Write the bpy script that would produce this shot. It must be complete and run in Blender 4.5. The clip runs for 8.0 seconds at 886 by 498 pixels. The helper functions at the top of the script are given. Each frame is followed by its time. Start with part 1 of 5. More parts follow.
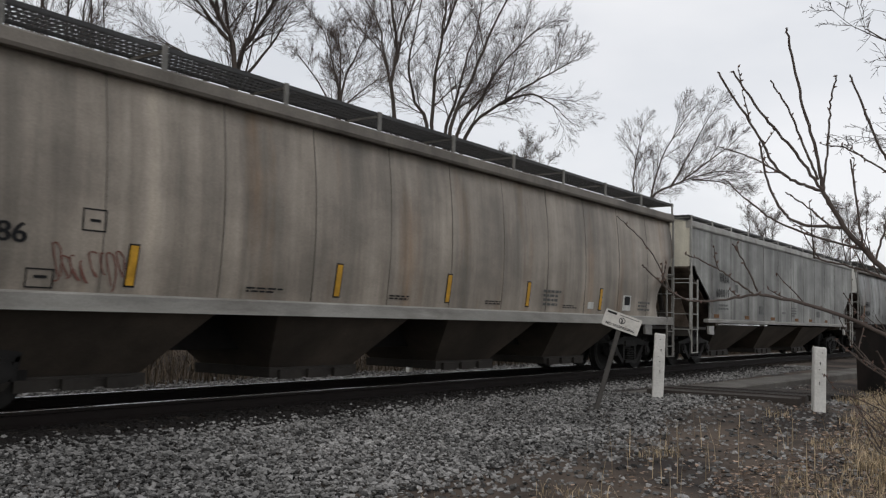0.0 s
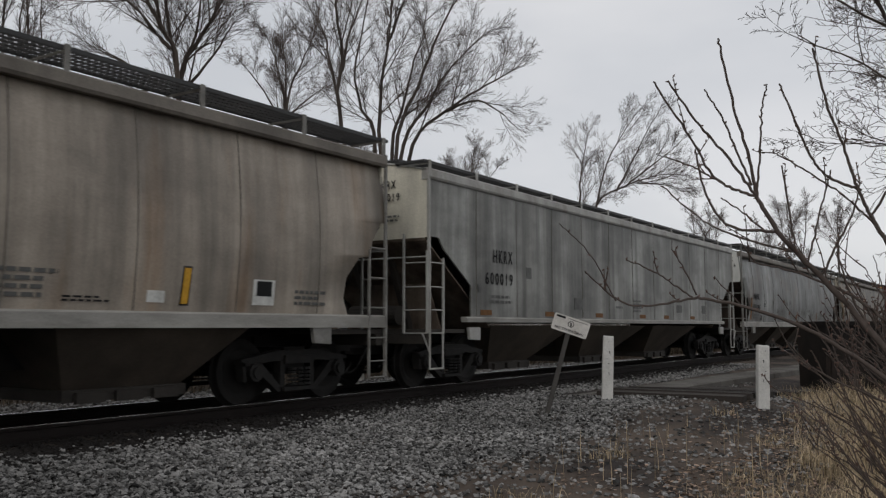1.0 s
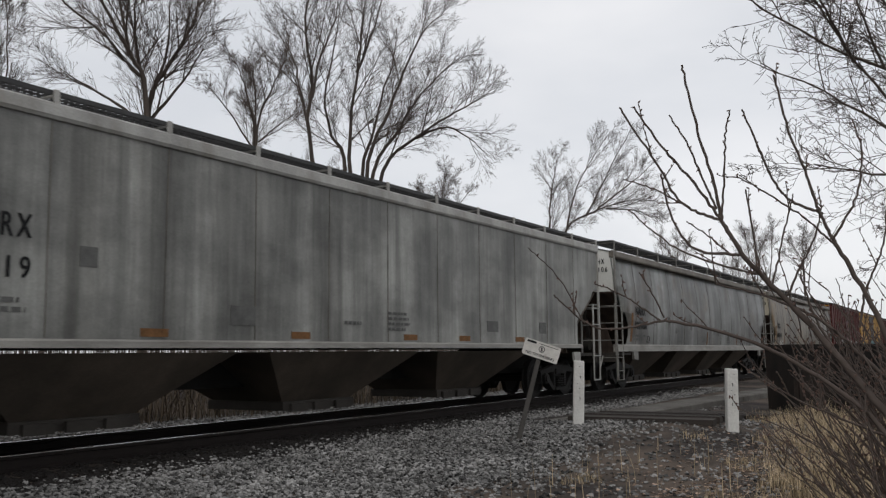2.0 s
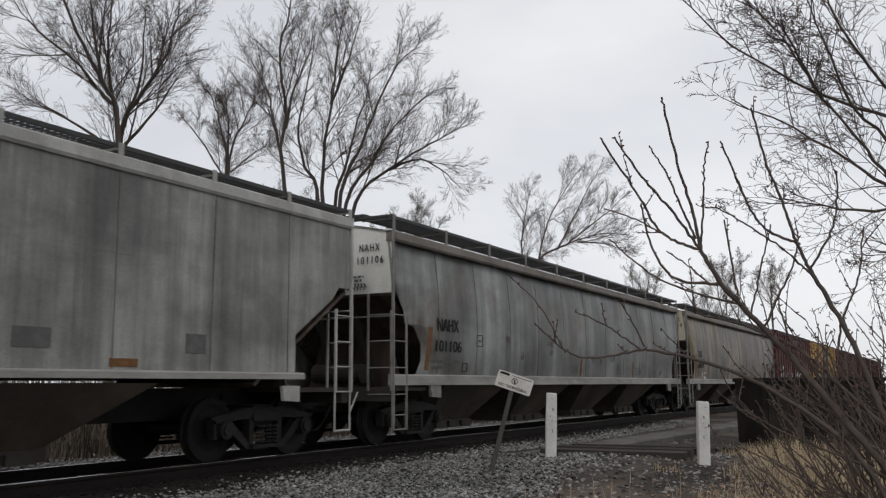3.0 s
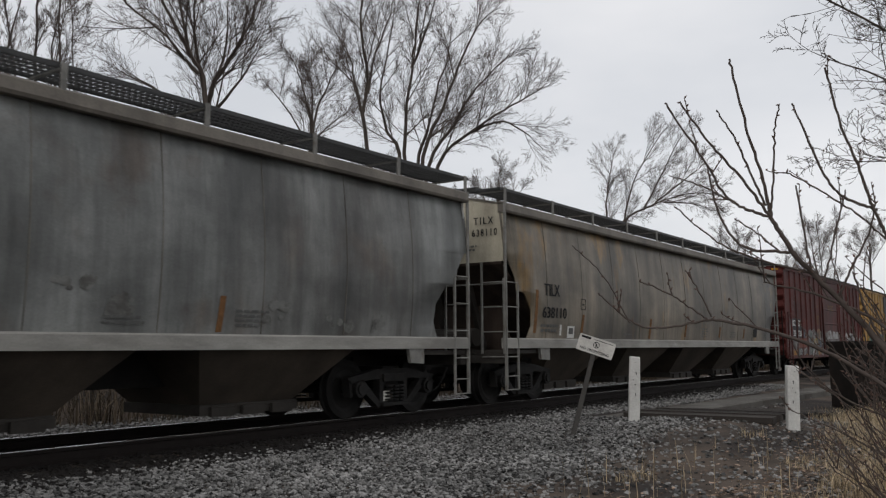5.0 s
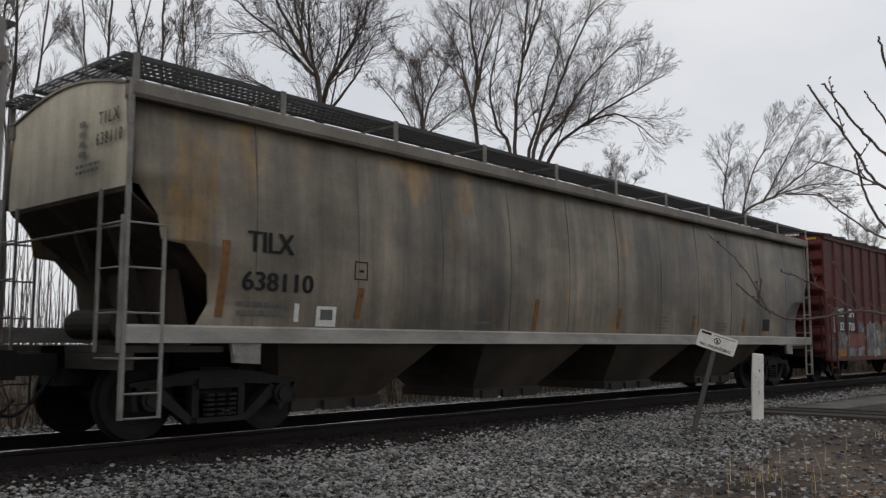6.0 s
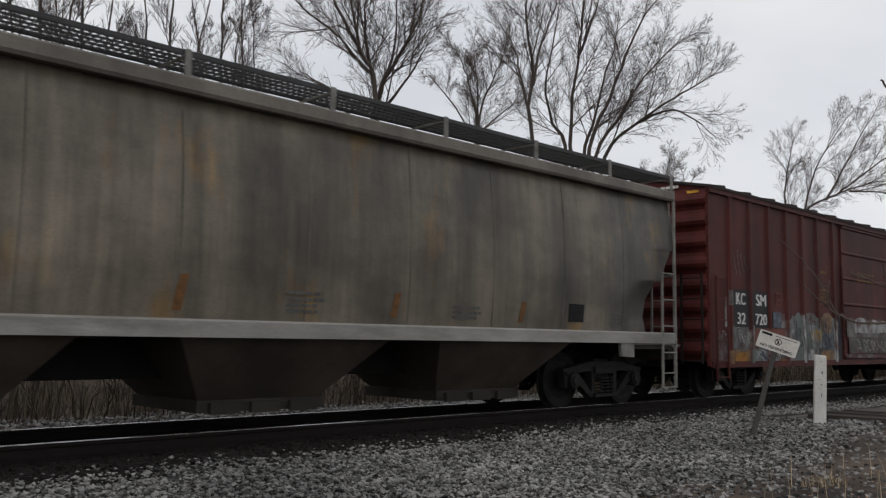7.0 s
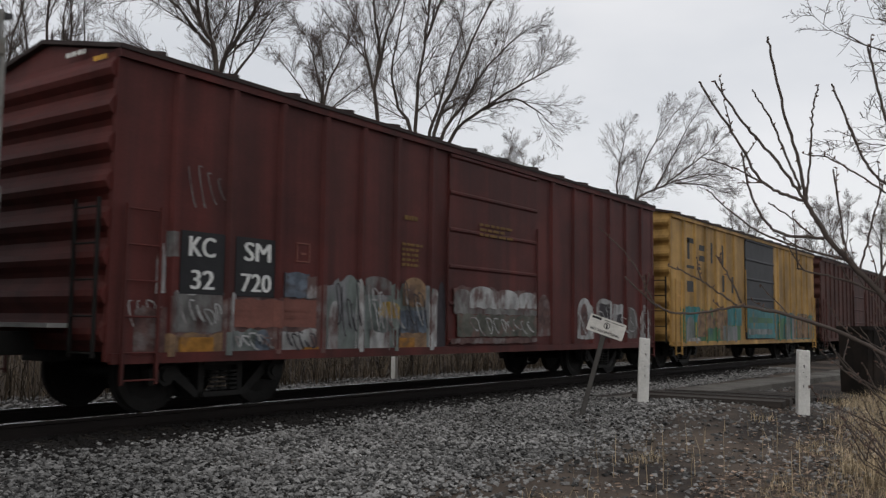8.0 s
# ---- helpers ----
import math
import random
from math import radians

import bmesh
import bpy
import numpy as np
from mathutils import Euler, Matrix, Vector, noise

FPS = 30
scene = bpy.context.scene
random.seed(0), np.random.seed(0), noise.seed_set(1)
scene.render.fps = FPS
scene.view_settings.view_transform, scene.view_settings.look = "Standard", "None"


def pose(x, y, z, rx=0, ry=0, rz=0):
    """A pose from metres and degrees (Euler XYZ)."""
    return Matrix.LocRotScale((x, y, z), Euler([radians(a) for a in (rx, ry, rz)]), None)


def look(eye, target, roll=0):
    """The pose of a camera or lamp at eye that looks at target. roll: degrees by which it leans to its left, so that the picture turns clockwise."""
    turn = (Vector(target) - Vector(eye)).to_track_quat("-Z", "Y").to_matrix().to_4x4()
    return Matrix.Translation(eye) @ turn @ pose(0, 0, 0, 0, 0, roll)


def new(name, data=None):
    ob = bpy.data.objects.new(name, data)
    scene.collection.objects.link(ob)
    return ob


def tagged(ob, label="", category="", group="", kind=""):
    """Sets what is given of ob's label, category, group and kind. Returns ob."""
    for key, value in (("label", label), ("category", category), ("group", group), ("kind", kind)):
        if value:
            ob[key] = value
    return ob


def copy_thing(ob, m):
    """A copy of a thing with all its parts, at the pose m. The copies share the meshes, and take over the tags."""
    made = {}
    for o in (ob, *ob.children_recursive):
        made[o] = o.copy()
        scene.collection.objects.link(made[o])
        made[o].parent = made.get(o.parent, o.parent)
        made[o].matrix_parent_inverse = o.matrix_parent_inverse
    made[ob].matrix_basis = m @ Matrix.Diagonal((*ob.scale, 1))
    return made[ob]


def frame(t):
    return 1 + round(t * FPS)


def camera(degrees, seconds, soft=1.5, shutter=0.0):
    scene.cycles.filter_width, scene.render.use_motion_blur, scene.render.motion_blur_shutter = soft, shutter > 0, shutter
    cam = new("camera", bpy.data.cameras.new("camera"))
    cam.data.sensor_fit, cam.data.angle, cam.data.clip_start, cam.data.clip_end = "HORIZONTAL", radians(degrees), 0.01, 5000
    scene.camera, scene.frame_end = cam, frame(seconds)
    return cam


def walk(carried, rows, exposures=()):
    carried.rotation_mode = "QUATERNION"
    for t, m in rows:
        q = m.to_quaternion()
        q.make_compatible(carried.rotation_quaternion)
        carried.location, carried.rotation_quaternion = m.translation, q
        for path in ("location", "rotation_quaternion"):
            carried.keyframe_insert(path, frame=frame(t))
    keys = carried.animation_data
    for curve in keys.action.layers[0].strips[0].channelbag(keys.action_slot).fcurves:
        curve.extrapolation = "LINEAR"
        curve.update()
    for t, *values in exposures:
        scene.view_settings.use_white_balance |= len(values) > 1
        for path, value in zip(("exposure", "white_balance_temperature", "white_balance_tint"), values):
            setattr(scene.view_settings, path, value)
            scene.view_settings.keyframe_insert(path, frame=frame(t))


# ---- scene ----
# seconds, eye (m), yaw from the track's normal, pitch up, lean to the left (degrees)
PATH_ROWS = [
    (0.0, 0.025, 0.030, 1.068, -53.76, 4.60, 1.29),
    (0.5, 0.028, 0.029, 1.076, -54.92, 5.02, 0.66),
    (1.0, 0.016, 0.008, 1.077, -57.00, 5.06, -0.12),
    (1.5, 0.022, -0.002, 1.077, -58.39, 5.48, -0.36),
    (2.0, 0.013, 0.002, 1.072, -58.91, 6.73, -0.60),
    (2.2, 0.016, 0.003, 1.077, -59.71, 7.12, -0.66),
    (3.3, -0.005, 0.032, 1.055, -60.80, 9.06, -0.20),
    (3.5, -0.000, -0.003, 1.073, -60.79, 9.01, -0.00),
    (4.0, 0.012, 0.003, 1.077, -60.67, 7.98, 0.30),
    (4.5, 0.020, 0.016, 1.082, -58.13, 7.07, -0.13),
    (4.7, 0.035, -0.029, 1.085, -56.80, 6.75, -0.19),
    (5.8, 0.014, -0.020, 1.068, -50.44, 6.13, -0.19),
    (6.0, -0.002, 0.019, 1.067, -48.15, 6.15, 0.08),
    (6.5, 0.005, 0.030, 1.098, -43.62, 6.14, 0.01),
    (7.0, 0.013, 0.042, 1.077, -44.64, 5.91, 0.75),
    (7.5, 0.079, 0.055, 1.100, -49.04, 5.23, 0.81),
    (8.0, 0.065, 0.042, 1.096, -54.73, 4.93, 0.72),
]


def held(x, y, z, yaw, pitch, lean):
    return pose(x, y, z, 0, 0, yaw) @ pose(0, 0, 0, 90 + pitch, 0, 0) @ pose(0, 0, 0, 0, 0, lean)


cam = camera(53.07, 8.0, soft=1.25, shutter=0.1)
walk(cam, [(r[0], held(*r[1:])) for r in PATH_ROWS], exposures=[(0.0, 0.06), (0.5, -0.25), (1.0, -0.25), (1.5, 0.0), (2.0, 0.0), (4.0, 0.0), (4.5, -0.08), (8.0, -0.05)])

# ---- light ----
world = bpy.data.worlds.new("overcast_sky")
scene.world = world
world.use_nodes = True
wt = world.node_tree
wn, wl = wt.nodes, wt.links
bg = wn["Background"]
sky = wn.new("ShaderNodeTexSky")
sky.sky_type, sky.sun_disc = "NISHITA", False
sky.sun_elevation, sky.sun_rotation = radians(32), radians(-75)
wco = wn.new("ShaderNodeTexCoord")
wmap = wn.new("ShaderNodeMapping")
wmap.inputs["Scale"].default_value = (1.0, 1.0, 2.6)
wnoise = wn.new("ShaderNodeTexNoise")
wnoise.inputs["Scale"].default_value, wnoise.inputs["Detail"].default_value = 2.2, 5
wramp = wn.new("ShaderNodeValToRGB")
wramp.color_ramp.elements[0].position, wramp.color_ramp.elements[0].color = 0.33, (7.2, 7.4, 7.8, 1)
wramp.color_ramp.elements[1].position, wramp.color_ramp.elements[1].color = 0.66, (9.0, 9.0, 9.2, 1)
wmix = wn.new("ShaderNodeMixRGB")
wmix.inputs[0].default_value = 0.92
wl.new(wco.outputs["Generated"], wmap.inputs[0])
wl.new(wmap.outputs[0], wnoise.inputs[0])
wl.new(wnoise.outputs[0], wramp.inputs[0])
wl.new(sky.outputs[0], wmix.inputs[1])
wl.new(wramp.outputs[0], wmix.inputs[2])
wl.new(wmix.outputs[0], bg.inputs[0])
bg.inputs[1].default_value = 0.1
sun = new("sun", bpy.data.lights.new("sun", "SUN"))
sun.data.energy, sun.data.angle, sun.data.color = 0.5, radians(25), (1.0, 0.95, 0.88)
sun.matrix_world = look((-40, -12, 30), (0, 0, 0))


# ---- materials ----
def mat(name, base, rough=0.8, metal=0.0, vary=0.25, scale=3.0, stretch=(1, 1, 1), fine=40.0, bump=0.15, second=None, cut=(0.45, 0.7),
        rust=None, rust_cut=(0.6, 0.75), rust_stretch=None, rust_scale=1.0, streak=0.0, by_piece=0.0, island=False, gloss=0.2):
    """Base colour with broad and fine variation, an optional second colour in patches, and an optional streak layer."""
    m = bpy.data.materials.new(name)
    m.use_nodes = True
    nt = m.node_tree
    n, l = nt.nodes, nt.links
    b = n["Principled BSDF"]
    b.inputs["Roughness"].default_value, b.inputs["Metallic"].default_value = rough, metal
    b.inputs["Specular IOR Level"].default_value = gloss if metal == 0 else 0.5
    co = n.new("ShaderNodeTexCoord")

    def field(sc, st, detail=5, shift=0.0):
        mp = n.new("ShaderNodeMapping")
        mp.inputs["Scale"].default_value = st
        mp.inputs["Location"].default_value = (shift, shift, shift)
        no = n.new("ShaderNodeTexNoise")
        no.inputs["Scale"].default_value, no.inputs["Detail"].default_value, no.inputs["Roughness"].default_value = sc, detail, 0.6
        l.new(co.outputs["Object"], mp.inputs[0])
        l.new(mp.outputs[0], no.inputs[0])
        return no.outputs[0]

    def ramp(src, lo, hi, a, c):
        r = n.new("ShaderNodeValToRGB")
        r.color_ramp.elements[0].position, r.color_ramp.elements[0].color = lo, (*a, 1)
        r.color_ramp.elements[1].position, r.color_ramp.elements[1].color = hi, (*c, 1)
        l.new(src, r.inputs[0])
        return r.outputs[0]

    def mix(kind, fac, a, c):
        x = n.new("ShaderNodeMixRGB")
        x.blend_type = kind
        if isinstance(fac, float):
            x.inputs[0].default_value = fac
        else:
            l.new(fac, x.inputs[0])
        for k, v in ((1, a), (2, c)):
            if isinstance(v, tuple):
                x.inputs[k].default_value = (*v, 1)
            else:
                l.new(v, x.inputs[k])
        return x.outputs[0]

    g = lambda k: (k, k, k)
    broad = ramp(field(scale, stretch), 0.3, 0.7, g(1 - vary), g(1 + vary * 0.6))
    col = mix("MULTIPLY", 1.0, tuple(base), broad)
    if second:
        col = mix("MIX", ramp(field(scale * 0.7, stretch, 6, 7.3), cut[0], cut[1], g(0), g(1)), col, tuple(second))
    if rust:
        col = mix("MIX", ramp(field(rust_scale, rust_stretch or stretch, 6, 3.1), rust_cut[0], rust_cut[1], g(0), g(0.9)), col, tuple(rust))
    if streak:
        col = mix("MULTIPLY", 1.0, col, ramp(field(2.6, (1, 1, 0.05), 5, 9.9), 0.33, 0.62, g(1 - streak), g(1.06)))
        col = mix("MULTIPLY", 1.0, col, ramp(field(1.1, (0.9, 1, 0.13), 7, 4.4), 0.36, 0.62, g(1 - 1.0 * streak), g(1.1)))
        col = mix("MULTIPLY", 1.0, col, ramp(field(0.9, (0.7, 1, 1.1), 8, 6.6), 0.38, 0.60, g(1 - 0.95 * streak), g(1.1)))
        col = mix("MULTIPLY", 1.0, col, ramp(field(9.0, (1, 1, 0.06), 4, 2.2), 0.52, 0.70, g(1.0), g(1 - 0.5 * streak)))
    fn = field(fine, (1, 1, 1), 3, 1.7)
    col = mix("MULTIPLY", 1.0, col, ramp(fn, 0.3, 0.7, g(0.86), g(1.08)))
    if by_piece:
        src = n.new("ShaderNodeNewGeometry").outputs["Random Per Island"] if island else n.new("ShaderNodeObjectInfo").outputs["Random"]
        col = mix("MULTIPLY", 1.0, col, ramp(src, 0.0, 1.0, g(1 - by_piece), g(1 + by_piece)))
    l.new(col, b.inputs["Base Color"])
    bp = n.new("ShaderNodeBump")
    bp.inputs["Strength"].default_value, bp.inputs["Distance"].default_value = bump, 0.01
    l.new(fn, bp.inputs["Height"])
    l.new(bp.outputs[0], b.inputs["Normal"])
    return m


STREAK = (3.2, 1.0, 0.16)
M = {
    "soil": mat("dark_soil", (0.030, 0.024, 0.021), 0.95, scale=0.9, fine=30, bump=0.6, second=(0.095, 0.073, 0.057), cut=(0.42, 0.62)),
    "ballast_bed": mat("ballast_bed", (0.09, 0.085, 0.08), 0.95, scale=2, fine=60, bump=0.8),
    # Oil and the shade by the rail and train are both in this near-black.
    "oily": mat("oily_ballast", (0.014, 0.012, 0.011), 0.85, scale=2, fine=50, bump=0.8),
    "stone": mat("ballast_stone", (0.172, 0.168, 0.162), 0.8, scale=0.5, fine=60, bump=0.3, vary=0.4, by_piece=0.9, island=True),
    "rail": mat("rusty_rail", (0.011, 0.008, 0.007), 0.8, scale=3, bump=0.2),
    "railtop": mat("polished_rail_head", (0.6, 0.6, 0.6), 0.25, 1.0, vary=0.1),
    "tie": mat("creosoted_tie", (0.035, 0.028, 0.022), 0.9, scale=2, stretch=(1, 8, 8)),
    "beige": mat("beige_weathered_paint", (0.37, 0.32, 0.262), 0.5, gloss=0.4, vary=0.3, scale=0.55, stretch=STREAK, second=(0.19, 0.168, 0.138), cut=(0.47, 0.70), rust=(0.23, 0.135, 0.068), rust_cut=(0.53, 0.75), rust_stretch=(1.7, 1, 0.22), rust_scale=0.9, streak=0.26),
    "white_grey": mat("light_grey_paint", (0.36, 0.362, 0.335), 0.5, gloss=0.45, vary=0.25, scale=0.6, stretch=STREAK, second=(0.17, 0.168, 0.152), cut=(0.46, 0.68), streak=0.42),
    "cool_grey": mat("cool_grey_paint", (0.255, 0.262, 0.25), 0.48, gloss=0.5, vary=0.3, scale=0.45, stretch=(1.6, 1, 0.5), second=(0.105, 0.10, 0.092), cut=(0.47, 0.66), rust=(0.15, 0.118, 0.092), rust_cut=(0.52, 0.68), rust_stretch=(1.0, 1, 0.9), rust_scale=0.8, streak=0.42),
    "tan_grey": mat("tan_grey_paint", (0.232, 0.196, 0.146), 0.5, gloss=0.45, vary=0.3, scale=0.4, stretch=(0.9, 1, 0.7), second=(0.085, 0.078, 0.066), cut=(0.44, 0.64), rust=(0.34, 0.195, 0.055), rust_cut=(0.56, 0.70), rust_stretch=(1.7, 1, 0.75), rust_scale=0.8, streak=0.40),
    "cream": mat("cream_end_paint", (0.58, 0.55, 0.46), 0.55, vary=0.15, scale=1.0, stretch=(1, 2, 0.4), streak=0.12),
    "dull_cream": mat("dull_cream_end_paint", (0.46, 0.42, 0.33), 0.6, vary=0.2, scale=1.0, stretch=(1, 2, 0.4), streak=0.2),
    "underside": mat("dark_underframe", (0.045, 0.04, 0.035), 0.8, vary=0.35, scale=1.5),
    "dark": mat("black_running_gear", (0.014, 0.013, 0.012), 0.75, vary=0.3, scale=4),
    # Slope sheets and bulkheads of the round-sided hoppers: dark brown, streaked.
    "recess": mat("dark_brown_slope_sheet", (0.075, 0.055, 0.045), 0.8, scale=2, streak=0.3),
    "grating": mat("dark_grating", (0.05, 0.05, 0.05), 0.6, 0.4),
    "oxide": mat("oxide_red_paint", (0.088, 0.0185, 0.0155), 0.62, gloss=0.22, vary=0.25, scale=0.6, stretch=STREAK, second=(0.055, 0.017, 0.015), cut=(0.5, 0.75), streak=0.25),
    "yellow": mat("faded_yellow_paint", (0.42, 0.25, 0.08), 0.6, vary=0.25, scale=0.7, stretch=STREAK, streak=0.3),
    "brown": mat("brown_boxcar_paint", (0.075, 0.03, 0.024), 0.7, vary=0.3, scale=0.7, stretch=STREAK, streak=0.3),
    "black_paint": mat("black_paint", (0.02, 0.02, 0.022), 0.6),
    "white_paint": mat("white_paint", (0.60, 0.59, 0.56), 0.6, vary=0.15, scale=6, stretch=(1, 1, 0.4), second=(0.42, 0.40, 0.35), cut=(0.6, 0.75)),
    "bark": mat("grey_brown_bark", (0.085, 0.07, 0.06), 0.95, scale=3, stretch=(1, 1, 0.3), fine=30, bump=0.5),
    "twig": mat("dark_twig_bark", (0.10, 0.08, 0.07), 0.9, scale=2),
    "wood": mat("weathered_plank", (0.04, 0.034, 0.03), 0.9, scale=2, stretch=(6, 0.4, 6), by_piece=0.45),
    "concrete": mat("grey_concrete", (0.13, 0.122, 0.11), 0.9, scale=1.2, fine=50, bump=0.4, second=(0.07, 0.063, 0.055), cut=(0.42, 0.62)),
    "steel": mat("dull_galvanised_steel", (0.075, 0.07, 0.065), 0.7, scale=4),
    "ladder": mat("dull_grey_ladder", (0.20, 0.195, 0.18), 0.6, vary=0.3, scale=5, second=(0.10, 0.08, 0.065), cut=(0.55, 0.75)),
    "eave": mat("brownish_roof_rail", (0.165, 0.147, 0.125), 0.6, vary=0.35, scale=1.5, stretch=(1, 1, 0.5), second=(0.09, 0.08, 0.07), cut=(0.48, 0.7)),
    "sill": mat("scuffed_pale_sill", (0.30, 0.29, 0.265), 0.55, vary=0.35, scale=1.5, stretch=(0.5, 1, 2), second=(0.15, 0.14, 0.125), cut=(0.5, 0.72)),
    "seam": mat("dirty_weld_seam", (0.14, 0.128, 0.11), 0.8, vary=0.6, scale=1.2),
    "gear": mat("oily_side_frame", (0.018, 0.017, 0.016), 0.7, vary=0.4, scale=5, second=(0.03, 0.025, 0.02), cut=(0.55, 0.75)),
    # Bay sheets: dark brown base, broken up by random darker patches.
    "bay": mat("dark_brown_bay_sheet", (0.088, 0.072, 0.057), 0.75, vary=0.45, scale=0.9, second=(0.05, 0.042, 0.034), cut=(0.42, 0.66)),
    "pale_trim": mat("dirty_white_trim", (0.36, 0.355, 0.335), 0.6, vary=0.3, scale=2.0, stretch=(1, 1, 0.5), second=(0.2, 0.185, 0.16), cut=(0.52, 0.75)),
    "white_end": mat("white_end_paint", (0.62, 0.62, 0.59), 0.55, vary=0.15, scale=1.0, stretch=(1, 2, 0.4)),
    "ink": mat("black_stencil_ink", (0.012, 0.012, 0.013), 0.7, vary=0.3, scale=8, second=(0.06, 0.06, 0.057), cut=(0.66, 0.82)),
    "grime": mat("dark_mottled_grime", (0.10, 0.097, 0.09), 0.7, vary=0.5, scale=6, second=(0.17, 0.17, 0.16), cut=(0.42, 0.58)),
    "grey_ink": mat("faded_grey_ink", (0.11, 0.11, 0.105), 0.6, vary=0.3, scale=6),
    "reflector": mat("yellow_reflective_tape", (0.55, 0.30, 0.03), 0.45, vary=0.3, scale=8),
    "worn_reflector": mat("worn_orange_tape", (0.26, 0.12, 0.02), 0.6, vary=0.5, scale=7, second=(0.10, 0.06, 0.04), cut=(0.5, 0.68)),
    # The flat-sided hopper's slope sheets: a lighter brown with darker patches.
    "pale_recess": mat("mid_brown_slope_sheet", (0.17, 0.135, 0.105), 0.8, vary=0.4, scale=1.6, second=(0.07, 0.05, 0.04), cut=(0.45, 0.65), streak=0.3),
    "faded_yellow": mat("faded_yellow_stencil", (0.15, 0.085, 0.028), 0.7, vary=0.4, scale=9),
    "rust_plate": mat("orange_rust", (0.17, 0.085, 0.035), 0.8, vary=0.4, scale=9),
    "pale_plate": mat("pale_placard", (0.58, 0.58, 0.55), 0.6, vary=0.2, scale=8),
    "dark_roof": mat("dark_rusty_roof", (0.04, 0.03, 0.028), 0.8, scale=2),
    "letter_white": mat("chalky_white_letters", (0.62, 0.62, 0.60), 0.7, vary=0.2, scale=9),
    "door_dark": mat("dark_grey_door_paint", (0.035, 0.036, 0.04), 0.6, vary=0.3, scale=2),
    "graffiti_red": mat("faded_red_spray", (0.17, 0.07, 0.055), 0.7),
    "graffiti_grey": mat("grey_spray_paint", (0.15, 0.145, 0.14), 0.6, vary=0.6, scale=4, stretch=(1, 1, 0.5), second=(0.06, 0.03, 0.028), cut=(0.48, 0.62)),
    "graffiti_sage": mat("grey_green_spray_paint", (0.13, 0.15, 0.14), 0.6, vary=0.6, scale=4, stretch=(1, 1, 0.4), second=(0.20, 0.20, 0.21), cut=(0.48, 0.62)),
    "graffiti_dull": mat("thin_brownish_spray_paint", (0.10, 0.055, 0.05), 0.65, vary=0.6, scale=5, second=(0.16, 0.14, 0.135), cut=(0.52, 0.68)),
    "graffiti_olive": mat("olive_grey_spray_paint", (0.085, 0.085, 0.07), 0.65, vary=0.6, scale=4, second=(0.13, 0.07, 0.06), cut=(0.5, 0.64)),
    "graffiti_yellow": mat("yellow_spray_paint", (0.33, 0.22, 0.06), 0.6, vary=0.5, scale=6, second=(0.16, 0.11, 0.06), cut=(0.5, 0.66)),
    "graffiti_pale": mat("pale_spray_paint", (0.33, 0.33, 0.325), 0.6, vary=0.5, scale=5, stretch=(1, 1, 0.5), second=(0.10, 0.06, 0.055), cut=(0.50, 0.64)),
    "graffiti_blue": mat("blue_spray_paint", (0.10, 0.12, 0.15), 0.6, vary=0.5, scale=6, second=(0.05, 0.04, 0.04), cut=(0.5, 0.65)),
    "graffiti_dark": mat("dark_spray_paint", (0.035, 0.03, 0.035), 0.6, vary=0.5, scale=6),
    "graffiti_tan": mat("tan_spray_paint", (0.20, 0.125, 0.07), 0.6, vary=0.5, scale=5, second=(0.08, 0.05, 0.04), cut=(0.5, 0.65)),
    "graffiti_teal": mat("teal_spray_paint", (0.03, 0.15, 0.16), 0.55, vary=0.6, scale=3, stretch=(1, 1, 0.5), second=(0.16, 0.11, 0.05), cut=(0.54, 0.66)),
    "graffiti_green": mat("green_spray_paint", (0.05, 0.13, 0.06), 0.55, vary=0.6, scale=3, stretch=(1, 1, 0.5), second=(0.02, 0.07, 0.08), cut=(0.5, 0.64)),
    "straw": mat("dry_straw", (0.40, 0.315, 0.205), 0.9, scale=2, vary=0.3, by_piece=0.6, island=True),
    "litter": mat("dead_leaf_litter", (0.25, 0.18, 0.135), 0.9, scale=2, by_piece=0.8, island=True),
    "brush": mat("brown_dry_brush", (0.085, 0.066, 0.047), 0.95, scale=1, by_piece=0.7, island=True),
    "sign_white": mat("dirty_sign_white", (0.60, 0.58, 0.54), 0.6, vary=0.2, scale=5, second=(0.35, 0.30, 0.25), cut=(0.62, 0.8)),
    "bud": mat("brown_bud", (0.12, 0.075, 0.06), 0.7, scale=9),
    "shed": mat("rusty_dark_steel_bin", (0.012, 0.010, 0.009), 0.8, scale=1.5, second=(0.03, 0.022, 0.018), cut=(0.45, 0.7)),
}


# ---- mesh helpers ----
def box(bm, x0, x1, y0, y1, z0, z1):
    v = [bm.verts.new((x, y, z)) for x in (x0, x1) for y in (y0, y1) for z in (z0, z1)]
    for q in ((0, 1, 3, 2), (4, 6, 7, 5), (0, 4, 5, 1), (2, 3, 7, 6), (0, 2, 6, 4), (1, 5, 7, 3)):
        bm.faces.new([v[i] for i in q])


def rod(bm, a, b, r, r2=None, n=6):
    a, b = Vector(a), Vector(b)
    d = (b - a).normalized()
    u = d.orthogonal().normalized()
    w = d.cross(u)
    r2 = r if r2 is None else r2
    rings = []
    for p, rr in ((a, r), (b, r2)):
        rings.append([bm.verts.new(p + rr * (math.cos(6.2832 * i / n) * u + math.sin(6.2832 * i / n) * w)) for i in range(n)])
    for i in range(n):
        bm.faces.new((rings[0][i], rings[0][(i + 1) % n], rings[1][(i + 1) % n], rings[1][i]))
    bm.faces.new(rings[0][::-1])
    bm.faces.new(rings[1])


